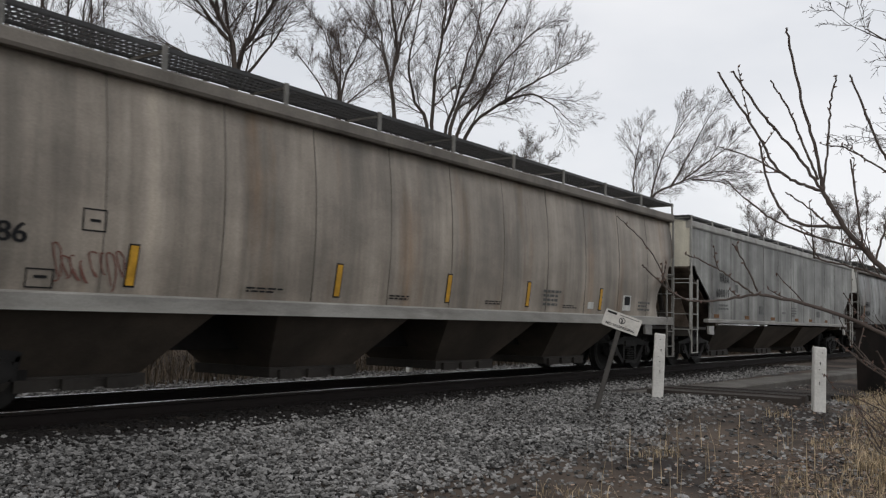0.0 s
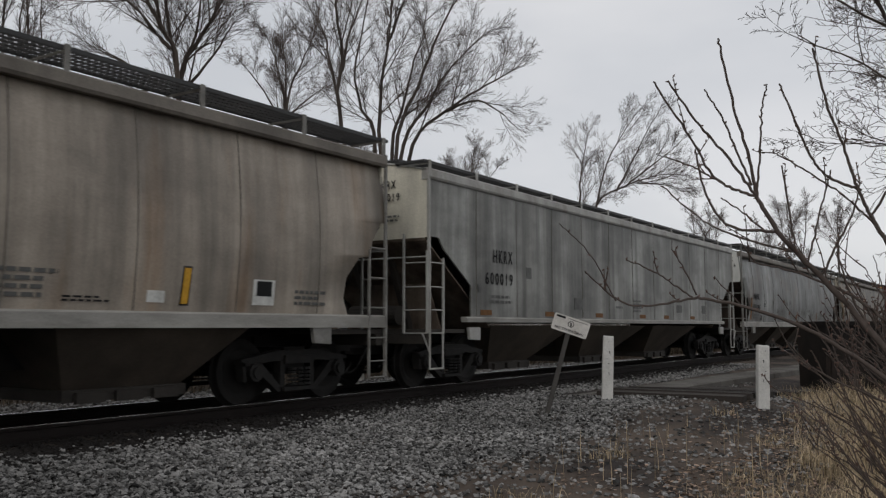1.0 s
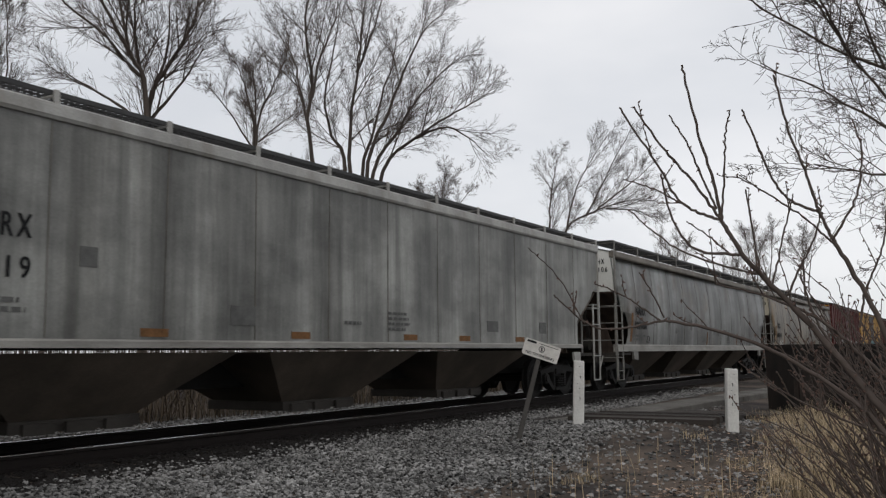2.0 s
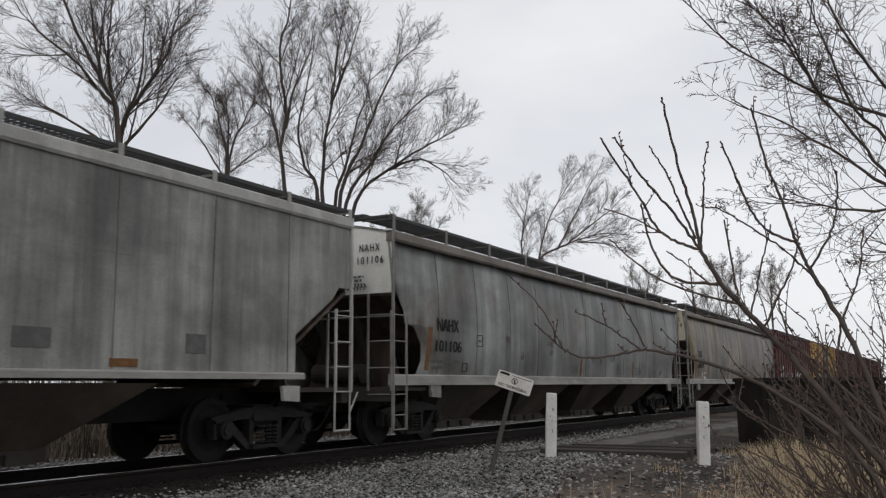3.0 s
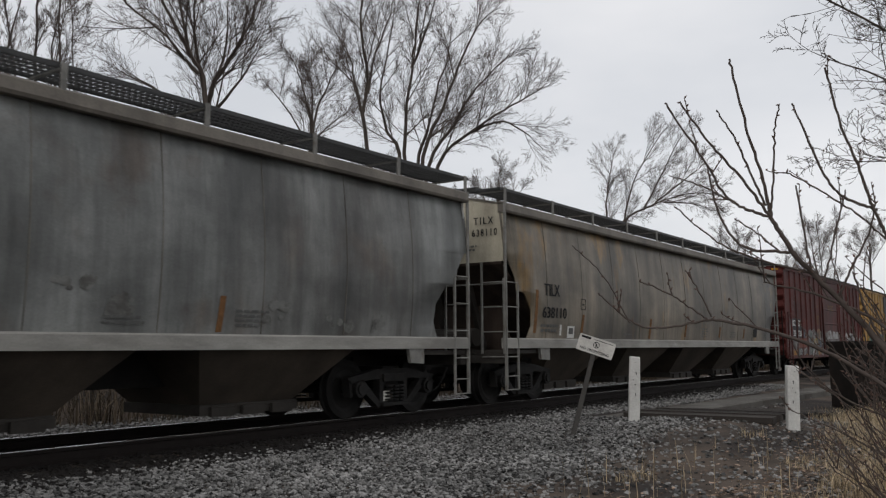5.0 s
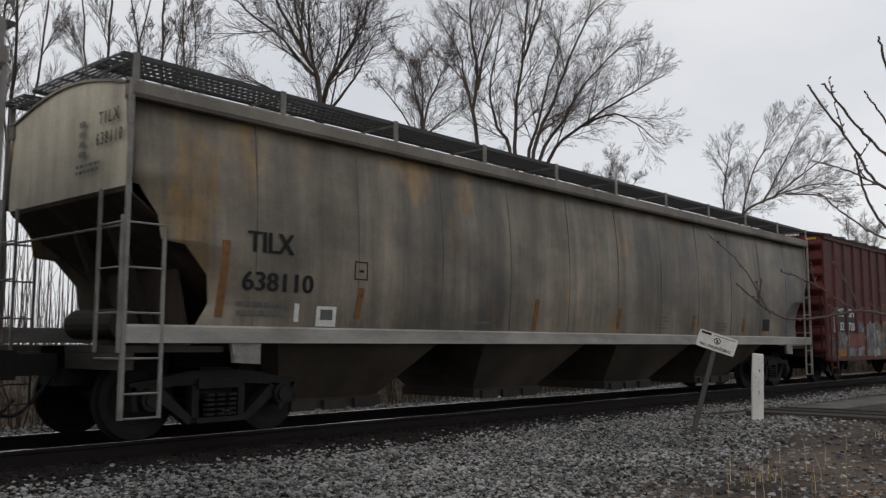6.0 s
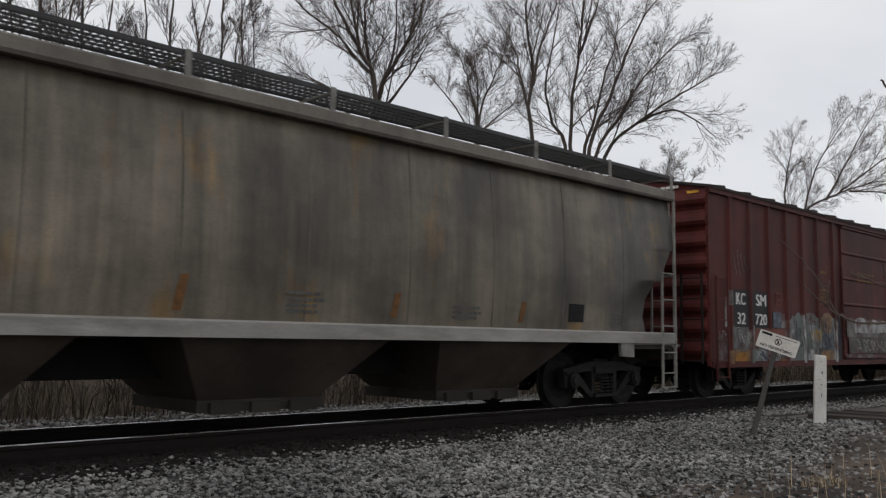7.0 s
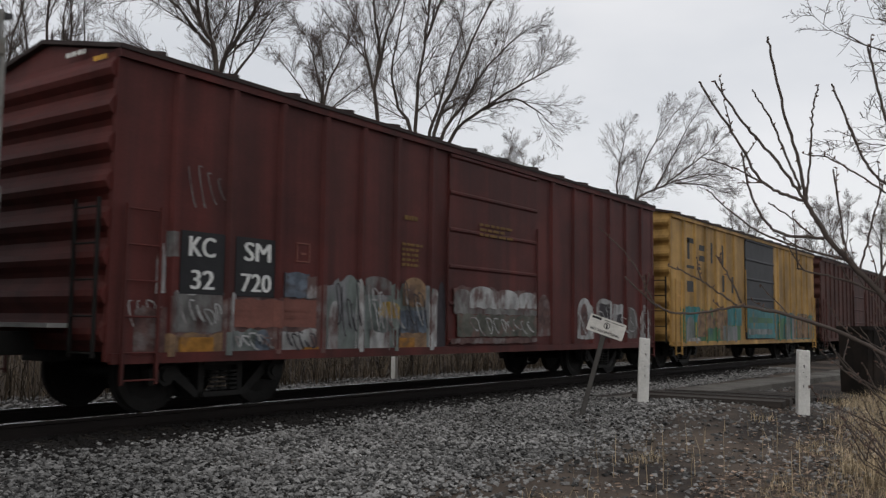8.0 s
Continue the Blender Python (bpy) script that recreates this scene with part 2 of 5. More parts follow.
def pipe(bm, pts, r, n=6, closed=False):
    """One bent round bar along pts."""
    pts = [Vector(p) for p in pts]
    m = len(pts)
    rings = []
    for i, p in enumerate(pts):
        d = (pts[(i + 1) % m] - pts[i - 1]) if closed else (pts[min(i + 1, m - 1)] - pts[max(i - 1, 0)])
        u = Vector((1, 0, 0)) if closed else d.orthogonal().normalized()
        w = d.cross(u).normalized()
        rings.append([bm.verts.new(p + r * (math.cos(6.2832 * k / n) * u + math.sin(6.2832 * k / n) * w)) for k in range(n)])
    pairs = list(zip(rings, rings[1:])) + ([(rings[-1], rings[0])] if closed else [])
    for a, b in pairs:
        for k in range(n):
            bm.faces.new((a[k], a[(k + 1) % n], b[(k + 1) % n], b[k]))
    if not closed:
        bm.faces.new(rings[0][::-1])
        bm.faces.new(rings[-1])


def prism(bm, pts, depth):
    """A plate: closed outline pts, pushed along the vector depth."""
    a = [bm.verts.new(p) for p in pts]
    b = [bm.verts.new(Vector(p) + Vector(depth)) for p in pts]
    n = len(a)
    bm.faces.new(a[::-1])
    bm.faces.new(b)
    for i in range(n):
        bm.faces.new((a[i], a[(i + 1) % n], b[(i + 1) % n], b[i]))


def part(name, bm, material, parent=None, label="", m=None, smooth=False):
    """Links a bmesh as one mesh object, under a thing or a part."""
    bmesh.ops.recalc_face_normals(bm, faces=bm.faces)
    me = bpy.data.meshes.new(name)
    bm.to_mesh(me)
    bm.free()
    me.materials.append(material)
    if smooth:
        for p in me.polygons:
            p.use_smooth = True
    ob = new(name, me)
    ob.parent = parent
    if m is not None:
        ob.matrix_basis = m
    if label:
        ob["label"] = label
    return ob


def raw(name, verts, faces, material, parent=None, smooth=False):
    me = bpy.data.meshes.new(name)
    me.from_pydata(verts, [], faces)
    me.materials.append(material)
    if smooth:
        me.polygons.foreach_set("use_smooth", [True] * len(me.polygons))
    ob = new(name, me)
    ob.parent = parent
    return ob


# ---- ground and track ----
TRACK_Y = 10.07


def ground_z(x, y):
    """Height of the ground: a flat verge, the ballast shoulder, and the far bank."""
    a = abs(y - TRACK_Y)
    if a < 1.75:
        shoulder = -0.2
    elif a < 5.2:
        shoulder = -0.2 - 0.13 * (a - 1.75) / 3.45
    else:
        shoulder = -0.33 - 0.14 * min(1.0, (a - 5.2) / 2.5)
    shoulder += 0.30 * math.exp(-((x - 15.0) / 3.4) ** 2 - ((y - 4.2) / 2.6) ** 2)
    bumps = 0.035 * noise.noise((x * 0.5, y * 0.5, 0)) + 0.015 * noise.noise((x * 2.1, y * 2.1, 3))
    far = max(0.0, y - 16.0)
    rise = 1.1 * min(1.0, far / 6) if y > 16 else 0.0
    fade = 1.0 if a > 1.6 else 0.15
    return shoulder + bumps * fade + rise


def make_ground():
    xs = [-900, -400, -160, -60] + [-20 + 0.5 * i for i in range(121)] + [50, 70, 110, 200, 450, 1000, 2500]
    ys = [-900, -350, -120, -40, -15, -6] + [-3 + 0.4 * i for i in range(66)] + [30, 45, 80, 150, 400, 1200]
    verts = [(x, y, ground_z(x, y)) for x in xs for y in ys]
    ny = len(ys)
    faces = [(i * ny + j, (i + 1) * ny + j, (i + 1) * ny + j + 1, i * ny + j + 1) for i in range(len(xs) - 1) for j in range(ny - 1)]
    g = raw("ground", verts, faces, M["soil"], smooth=True)
    tagged(g, "dark bare soil with dry leaves and thin grass", "ground", kind="structure")


make_ground()


def make_track():
    for side, y in (("near", -0.75), ("far", 0.75)):
        rail = tagged(new("rail"), "rusty steel rail with a polished head on timber ties", "rail", "rails of the track", "structure")
        rail.location = (0, TRACK_Y + y, 0)
        bm = bmesh.new()
        prof = [(-0.07, -0.18), (0.07, -0.18), (0.07, -0.165), (0.012, -0.14), (0.012, -0.05), (0.036, -0.04), (0.036, -0.006), (-0.036, -0.006), (-0.036, -0.04), (-0.012, -0.05), (-0.012, -0.14), (-0.07, -0.165)]
        prism(bm, [(-150, a, b) for a, b in prof], (400, 0, 0))
        part("rail_web", bm, M["rail"], rail)
        bm = bmesh.new()
        box(bm, -150, 250, -0.033, 0.033, -0.005, 0.0)
        part("rail_head", bm, M["railtop"], rail, "polished steel head")


make_track()

# ---- rolling stock ----
HALF = 1.57
ROUND_END = ((2.75, 0.0), (2.74, 0.12), (2.43, 0.35), (2.18, 0.40), (2.15, 0.68), (1.83, 0.98), (1.52, 1.02), (1.27, 0.88))
FLAT_END = ((2.66, 0.0), (2.65, 0.33), (2.45, 0.50), (1.84, 1.42), (1.27, 1.42))
WHEELS = []


def lerp_table(table, z):
    if z >= table[0][0]:
        return table[0][1]
    for (z0, x0), (z1, x1) in zip(table, table[1:]):
        if z >= z1:
            return x0 + (x1 - x0) * (z0 - z) / (z0 - z1)
    return table[-1][1]


def bulge(z):
    """Half width of a rounded hopper side at height z."""
    u = min(1.0, max(0.0, (z - 1.2) / 2.5))
    return 1.42 + 0.15 * math.sin(math.pi * (0.17 + 0.76 * u))


def flat_side(z):
    return 1.54


def side_mesh(length, ends, width, sign):
    """A side sheet with its thickness, cut away under both ends."""
    bm = bmesh.new()
    zs = sorted({1.2, 3.7} | {e[0] for e in ends} | {1.2 + 0.25 * k for k in range(11)})
    cols = 26
    layers = []
    for off in (0.0, 0.03):
        grid = []
        for z in zs:
            x0 = lerp_table(ends, z)
            grid.append([bm.verts.new((x0 + (length - 2 * x0) * k / cols, sign * (width(z) - off + 0.008 * noise.noise((k * 0.9, z * 1.7, sign))), z)) for k in range(cols + 1)])
        layers.append(grid)
    for grid in layers:
        for a, b in zip(grid, grid[1:]):
            for k in range(cols):
                bm.faces.new((a[k], a[k + 1], b[k + 1], b[k]))
    o, n = layers
    for k in range(cols):
        bm.faces.new((o[0][k], o[0][k + 1], n[0][k + 1], n[0][k]))
        bm.faces.new((o[-1][k], o[-1][k + 1], n[-1][k + 1], n[-1][k]))
    for k in range(len(zs) - 1):
        bm.faces.new((o[k][0], o[k + 1][0], n[k + 1][0], n[k][0]))
        bm.faces.new((o[k][-1], o[k + 1][-1], n[k + 1][-1], n[k][-1]))
    return bm


def strip(x0, x1, z0, z1, width, proud, steps=6, dx=0.0):
    """A thin plate that follows the near side's curve."""
    bm = bmesh.new()
    rows = []
    for k in range(steps + 1):
        z = z0 + (z1 - z0) * k / steps
        s = dx * k / steps
        rows.append([bm.verts.new((x, -(width(z) + d), z)) for x, d in ((x0 + s, proud), (x1 + s, proud), (x1 + s, -0.02), (x0 + s, -0.02))])
    for a, b in zip(rows, rows[1:]):
        for i in range(4):
            bm.faces.new((a[i], a[(i + 1) % 4], b[(i + 1) % 4], b[i]))
    bm.faces.new(rows[0][::-1])
    bm.faces.new(rows[-1])
    return bm


def lettering(text, u0, u1, z0, z1, material, car, place, name="lettering", bold=True):
    """Painted characters that fill the given field; place(u, z) puts them on the surface."""
    cu = bpy.data.curves.new("letters", "FONT")
    cu.body = text
    cu.resolution_u = 3
    cu.space_character = 1.0 if bold else 1.4
    tmp = new("letters", cu)
    bpy.context.view_layer.update()
    me = bpy.data.meshes.new_from_object(tmp.evaluated_get(bpy.context.evaluated_depsgraph_get()))
    bpy.data.objects.remove(tmp)
    xs = [v.co.x for v in me.vertices]
    ys = [v.co.y for v in me.vertices]
    ax, bx, ay, by = min(xs), max(xs), min(ys), max(ys)
    verts, faces = [], []
    for k, shift in enumerate((-0.045, 0.0, 0.045) if bold else (-0.03, 0.03)):
        n = len(verts)
        s = shift * (z1 - z0) * (1 if u1 > u0 else -1)
        for v in me.vertices:
            p = Vector(place(u0 + s + (u1 - u0) * (v.co.x - ax) / (bx - ax), z0 + (z1 - z0) * (v.co.y - ay) / (by - ay)))
            p += Vector((0, -0.0006 * k, 0)) if u1 > u0 else Vector((-0.0006 * k, 0, 0))
            verts.append(tuple(p))
        faces += [tuple(n + i for i in p.vertices) for p in me.polygons]
    ob = raw(name, verts, faces, material, car)
    return ob


def side_place(width, proud=0.012):
    return lambda u, z: (u, -(width(z) + proud), z)


def end_place(x):
    return lambda u, z: (x, u, z)


def bars(rows, u0, u1, z0, z1, material, car, place, name="stencil_line", seed=1):
    """Writing too small to read: plain bars of its size."""
    rnd = random.Random(seed)
    for k in range(rows):
        za = z1 - (z1 - z0) * (k + 0.75) / rows
        zb = z1 - (z1 - z0) * (k + 0.2) / rows
        bm = bmesh.new()
        u, end = 0.0, 1.0 - rnd.uniform(0, 0.35)
        while u < end:
            w = min(rnd.uniform(0.08, 0.22), end - u + 0.01)
            a, b = u0 + (u1 - u0) * u, u0 + (u1 - u0) * (u + w)
            bm.faces.new([bm.verts.new(place(p, q)) for p, q in ((a, za), (b, za), (b, zb), (a, zb))])
            u += w + 0.04
        part(name, bm, material, car)


def wheel_lathe(bm, y0, out):
    prof = [(0.07, 0.0), (0.12, 0.055), (0.30, 0.04), (0.37, 0.065), (0.455, 0.06), (0.46, -0.03), (0.485, -0.045), (0.485, -0.075), (0.40, -0.075), (0.36, -0.03), (0.12, -0.03), (0.07, -0.05)]
    n = 28
    rings = [[bm.verts.new((r * math.cos(6.2832 * i / n), y0 + out * d, r * math.sin(6.2832 * i / n))) for i in range(n)] for r, d in prof]
    for a, b in zip(rings, rings[1:] + rings[:1]):
        for i in range(n):
            bm.faces.new((a[i], a[(i + 1) % n], b[(i + 1) % n], b[i]))


def make_wheel_meshes():
    bm = bmesh.new()
    for s in (-1, 1):
        wheel_lathe(bm, s * 0.755, s)
    rod(bm, (0, -1.05, 0), (0, 1.05, 0), 0.075, n=12)
    bmesh.ops.recalc_face_normals(bm, faces=bm.faces)
    me = bpy.data.meshes.new("wheelset")
    bm.to_mesh(me)
    bm.free()
    me.materials.append(M["dark"])
    bm = bmesh.new()
    prism(bm, [(x, -0.07, z) for x, z in ((-1.14, 0.64), (-1.10, 0.54), (-0.55, 0.60), (0.55, 0.60), (1.10, 0.54), (1.14, 0.64), (0.85, 0.68), (0.40, 0.76), (-0.40, 0.76), (-0.85, 0.68))], (0, 0.14, 0))
    for s in (-1, 1):
        prism(bm, [(s * 0.98, -0.07, 0.58), (s * 0.76, -0.07, 0.60), (s * 0.30, -0.07, 0.19), (s * 0.40, -0.07, 0.16)], (0, 0.14, 0))
        prism(bm, [(s * 0.36, -0.07, 0.62), (s * 0.27, -0.07, 0.62), (s * 0.27, -0.07, 0.2), (s * 0.36, -0.07, 0.2)], (0, 0.14, 0))
        prism(bm, [(s * 1.06, -0.07, 0.60), (s * 1.12, -0.07, 0.60), (s * 1.08, -0.07, 0.34), (s * 1.02, -0.07, 0.34)], (0, 0.14, 0))
    for s in (-1, 1):
        rod(bm, (s * 0.89, -0.13, 0.46), (s * 0.89, 0.1, 0.46), 0.13, n=12)
        rod(bm, (s * 0.89, -0.16, 0.46), (s * 0.89, -0.12, 0.46), 0.085, n=10)
    for k in range(-1, 2):
        for j in range(5):
            rod(bm, (k * 0.15, -0.09, 0.25 + j * 0.055), (k * 0.15, -0.09, 0.28 + j * 0.055), 0.068, n=8)
    box(bm, -0.30, 0.30, -0.11, 0.08, 0.56, 0.68)
    box(bm, -0.32, 0.32, -0.12, 0.08, 0.17, 0.23)
    bmesh.ops.recalc_face_normals(bm, faces=bm.faces)
    fr = bpy.data.meshes.new("side_frame")
    bm.to_mesh(fr)
    bm.free()
    fr.materials.append(M["gear"])
    return me, fr


WHEELSET, SIDE_FRAME = make_wheel_meshes()


def truck(car, x):
    bm = bmesh.new()
    box(bm, -0.22, 0.22, -1.0, 1.0, 0.45, 0.80)
    box(bm, -0.18, 0.18, -0.35, 0.35, 0.80, 0.95)
    for s in (-1, 1):
        rod(bm, (-0.42, s * 0.6, 0.42), (0.42, s * 0.6, 0.42), 0.05)
    tr = part("truck", bm, M["dark"], car, "black two-axle wheel truck", pose(x, 0, 0))
    for s in (-1, 1):
        f = new("side_frame", SIDE_FRAME)
        f.parent = tr
        f.matrix_basis = pose(0, s * 1.0, 0, 0, 0, 0 if s < 0 else 180)
        w = new("wheelset", WHEELSET)
        w.parent = tr
        w.matrix_basis = pose(s * 0.89, 0, 0.46)
        WHEELS.append((w, s * 0.89))
    return tr


def ladder(car, name, a, b, z0, z1, rung_zs, material):
    """Two rails at plan points a and b, with round rungs between them."""
    bm = bmesh.new()
    for (x, y), lo, hi in ((a, z0[0], z1[0]), (b, z0[1], z1[1])):
        box(bm, x - 0.016, x + 0.016, y - 0.018, y + 0.018, lo, hi)
    lad = part(name, bm, material, car)
    for z in rung_zs:
        bm = bmesh.new()
        rod(bm, (a[0], a[1], z), (b[0], b[1], z), 0.012, n=6)
        part("rung", bm, material, lad)


def grating(x0, x1, y0, y1, z, pitch):
    """An open metal walkway of crossing flat bars."""
    bm = bmesh.new()
    n = max(2, int((x1 - x0) / pitch))
    for k in range(n + 1):
        x = x0 + (x1 - x0) * k / n
        box(bm, x - 0.007, x + 0.007, y0, y1, z - 0.028, z)
    for k in range(6):
        y = y0 + (y1 - y0) * k / 5
        h = 0.05 if k in (0, 5) else 0.022
        box(bm, x0, x1, y - 0.005, y + 0.005, z - h, z + 0.003)
    return bm


def hopper(front, paint, end_paint, label, flat=False, bays=((1.95, 4.75), (5.7, 8.45), (9.43, 12.3), (13.1, 15.95)), trim=None, posts=10, length=18.7):
    L = length
    ends = FLAT_END if flat else ROUND_END
    width = flat_side if flat else bulge
    trim = trim or M["ladder"]
    zw = 3.99 if flat else 4.13
    car = tagged(new("covered_hopper_car"), label, "rail car", "freight train")
    for s in (-1, 1):
        part("side_sheet", side_mesh(L, ends, width, s), paint, car, smooth=not flat)
        bm = bmesh.new()
        prism(bm, [(0, s * 1.40, 3.66), (0, s * 1.57, 3.66), (0, s * 1.59, 3.70), (0, s * 1.57, 3.83), (0, s * 1.50, 3.87), (0, s * 1.40, 3.85)], (L, 0, 0))
        part("roof_rail", bm, trim if flat else M["eave"], car, "light roof edge rail streaked with dirt")
        bm = bmesh.new()
        zs = 1.175 if flat else 1.08
        xa = 1.22 if flat else 0.02
        prism(bm, [(xa, s * 1.44, zs), (xa, s * 1.575, zs), (xa, s * 1.575, 1.25), (xa, s * 1.54, 1.275), (xa, s * 1.44, 1.275)], (L - 2 * xa, 0, 0))
        part("side_sill", bm, M["sill"], car, "pale flat side sill")
        part("running_board", grating(-0.1, L + 0.1, s * 1.52 - (0 if s < 0 else 0.62), s * 1.52 + (0.62 if s < 0 else 0), zw, 0.085), M["grating"], car, "dark open-grid roof walkway")
        for k in range(posts + 1):
            x = 0.04 + (L - 0.08) * k / posts
            bm = bmesh.new()
            box(bm, x - 0.035, x + 0.035, s * 1.545 - 0.012, s * 1.545 + 0.012, 3.82, zw + 0.01)
            rod(bm, (x, s * 1.53, zw - 0.05), (x, s * 0.85, zw - 0.05), 0.02, n=4)
            part("walkway_bracket", bm, trim, car)
    # arched roof
    bm = bmesh.new()
    sec = [(y, 3.84 + 0.24 * math.cos(y / 1.5 * math.pi / 2)) for y in [-1.5 + 0.25 * k for k in range(13)]]
    prism(bm, [(0.0, y, z) for y, z in sec] + [(0.0, y, z - 0.03) for y, z in sec[::-1]], (L, 0, 0))
    part("roof", bm, paint, car)
    # ends
    zb = ends[0][0] - 0.02
    for s, x in ((-1, 0.03), (1, L - 0.03)):
        bm = bmesh.new()
        prism(bm, [(x, -1.49, zb)] + [(x, y, z - 0.03) for y, z in sec] + [(x, 1.49, zb)], (-0.03 * s, 0, 0))
        part("end_panel", bm, end_paint, car, "cream end panel with stencilled lines")
        bm = bmesh.new()
        xa, xb = (x, x + 2.2) if s < 0 else (x, x - 2.2)
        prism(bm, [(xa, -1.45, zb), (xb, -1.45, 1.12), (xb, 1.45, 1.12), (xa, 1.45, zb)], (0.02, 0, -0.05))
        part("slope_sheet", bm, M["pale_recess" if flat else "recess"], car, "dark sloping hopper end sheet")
        e = 0 if s < 0 else L
        bm = bmesh.new()
        xi = e - s * 1.25
        box(bm, min(e, xi), max(e, xi), -1.5, 1.5, 0.98, 1.05)
        box(bm, min(e, e - s * 0.16), max(e, e - s * 0.16), -1.5, 1.5, 0.80, 0.975)
        part("end_platform", bm, M["underside"], car)
        bm = bmesh.new()
        rod(bm, (e + s * 0.02, -1.5, 2.30), (e + s * 0.02, 1.5, 2.30), 0.015)
        part("end_handrail", bm, trim, car)
        for y in (-0.42, 0.42):
            bm = bmesh.new()
            prism(bm, [(e - s * 0.95, y - 0.05, 1.05), (e - s * 1.1, y - 0.05, 1.05), (e - s * 0.5, y - 0.05, zb - 0.32), (e - s * 0.35, y - 0.05, zb - 0.25)], (0, 0.1, 0))
            part("end_brace", bm, M["underside"], car)
        bm = bmesh.new()
        xk = e - s * 1.05
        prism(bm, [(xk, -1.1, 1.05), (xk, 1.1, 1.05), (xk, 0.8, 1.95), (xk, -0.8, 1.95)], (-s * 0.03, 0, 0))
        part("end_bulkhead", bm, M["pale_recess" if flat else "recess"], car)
        part("end_walkway", grating(min(e, e - s * 0.45), max(e, e - s * 0.45), -0.9, 0.9, zw + 0.08, 0.06), M["grating"], car)
        if flat:
            bm = bmesh.new()
            box(bm, min(e + s * 0.02, e - s * 0.12), max(e + s * 0.02, e - s * 0.12), 1.20, 1.53, 1.0, 3.75)
            part("corner_column", bm, end_paint, car)
        bm = bmesh.new()
        box(bm, min(e, e + s * 0.55), max(e, e + s * 0.55), -0.12, 0.12, 0.72, 0.96)
        box(bm, min(e + s * 0.5, e + s * 0.83), max(e + s * 0.5, e + s * 0.83), -0.17, 0.17, 0.68, 1.0)
        part("coupler", bm, M["dark"], car)
        bm = bmesh.new()
        pipe(bm, [(e + s * (0.15 + 0.65 * k / 7), -0.32 + 0.1 * k / 7, 0.72 - 0.42 * math.sin(math.pi * k / 7 * 0.8)) for k in range(8)], 0.022)
        part("air_hose", bm, M["dark"], car)
        for side in (-1, 1):
            bm = bmesh.new()
            y = side * 1.555
            box(bm, e - 0.024, e + 0.024, y - 0.02, y + 0.02, 0.30 if not flat else 0.98, 3.86)
            part("corner_post", bm, trim, car)
            xs = e - s * 0.43
            low = (0.30, 0.30) if not flat else (0.98, 0.98)
            zr = (2.33, 1.86, 1.39, 0.92, 0.56, 0.31) if not flat else (2.20, 1.78, 1.38, 0.98)
            ladder(car, "side_ladder", (e, side * 1.565), (xs, side * 1.565), low, (2.4, 2.3), zr, trim)
            ladder(car, "end_ladder", (e + s * 0.04, side * 1.54), (e + s * 0.04, side * 1.05), (0.98, 0.98), (2.4, 2.72), zr[:4] if not flat else zr, trim)
            if flat:
                bm = bmesh.new()
                for xx in (e - s * 0.02, e - s * 0.43):
                    rod(bm, (xx, side * 1.555, 0.98), (xx, side * 1.555, 0.36), 0.018)
                rod(bm, (e - s * 0.02, side * 1.555, 0.37), (e - s * 0.43, side * 1.555, 0.37), 0.018)
                rod(bm, (e + s * 0.2, side * 1.555, 0.97), (e - s * 0.02, side * 1.555, 0.65), 0.018)
                part("stirrup_step", bm, trim, car)
            bm = bmesh.new()
            xj = e - s * 1.52
            prism(bm, [(xj - 0.2, side * 1.5, 1.08), (xj + 0.2, side * 1.5, 1.08), (xj + 0.2, side * 1.5, 0.84), (xj - 0.16, side * 1.5, 0.86)], (0, side * 0.06, 0))
            part("jacking_pad", bm, trim, car)
    # centre sill, bays and gates
    bm = bmesh.new()
    box(bm, 0.0, L, -0.3, 0.3, 0.60, 1.05)
    part("centre_sill", bm, M["dark"], car)
    for x0, x1 in bays:
        x0, x1 = x0 * L / 18.7, x1 * L / 18.7
        xm = (x0 + x1) / 2
        bm = bmesh.new()
        top = [(x0, -1.47, 1.12), (x1, -1.47, 1.12), (x1, 1.47, 1.12), (x0, 1.47, 1.12)]
        low = [(xm - 0.86, -0.74, 0.36), (xm + 0.86, -0.74, 0.36), (xm + 0.86, 0.74, 0.36), (xm - 0.86, 0.74, 0.36)]
        a = [bm.verts.new(p) for p in top]
        b = [bm.verts.new(p) for p in low]
        bm.faces.new(a)
        bm.faces.new(b)
        for i in range(4):
            bm.faces.new((a[i], a[(i + 1) % 4], b[(i + 1) % 4], b[i]))
        bay = part("hopper_bay", bm, M["bay"], car, "dark brown tapered discharge bay")
        bm = bmesh.new()
        box(bm, xm - 0.90, xm + 0.90, -0.80, 0.80, 0.22, 0.36)
        for k in range(3):
            box(bm, xm - 0.75 + 0.55 * k, xm - 0.35 + 0.55 * k, -0.86, -0.803, 0.20, 0.33)
        for y in (-0.78, 0.78):
            rod(bm, (xm - 0.75, y, 0.30), (xm + 0.75, y, 0.30), 0.03)
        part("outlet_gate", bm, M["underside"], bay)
    for x in (1.5, L - 1.5):
        truck(car, x)
    # brake gear
    bm = bmesh.new()
    rod(bm, (0.55, -0.55, 1.30), (0.55, 0.55, 1.30), 0.18, n=16)
    part("air_reservoir", bm, M["underside"], car)
    bm = bmesh.new()
    ring = [(L + 0.05, -0.55 + 0.27 * math.cos(6.2832 * k / 16), 2.0 + 0.27 * math.sin(6.2832 * k / 16)) for k in range(16)]
    pipe(bm, ring, 0.016, 5, True)
    for k in range(0, 16, 4):
        rod(bm, (L + 0.03, -0.55, 2.0), ring[k], 0.012, n=5)
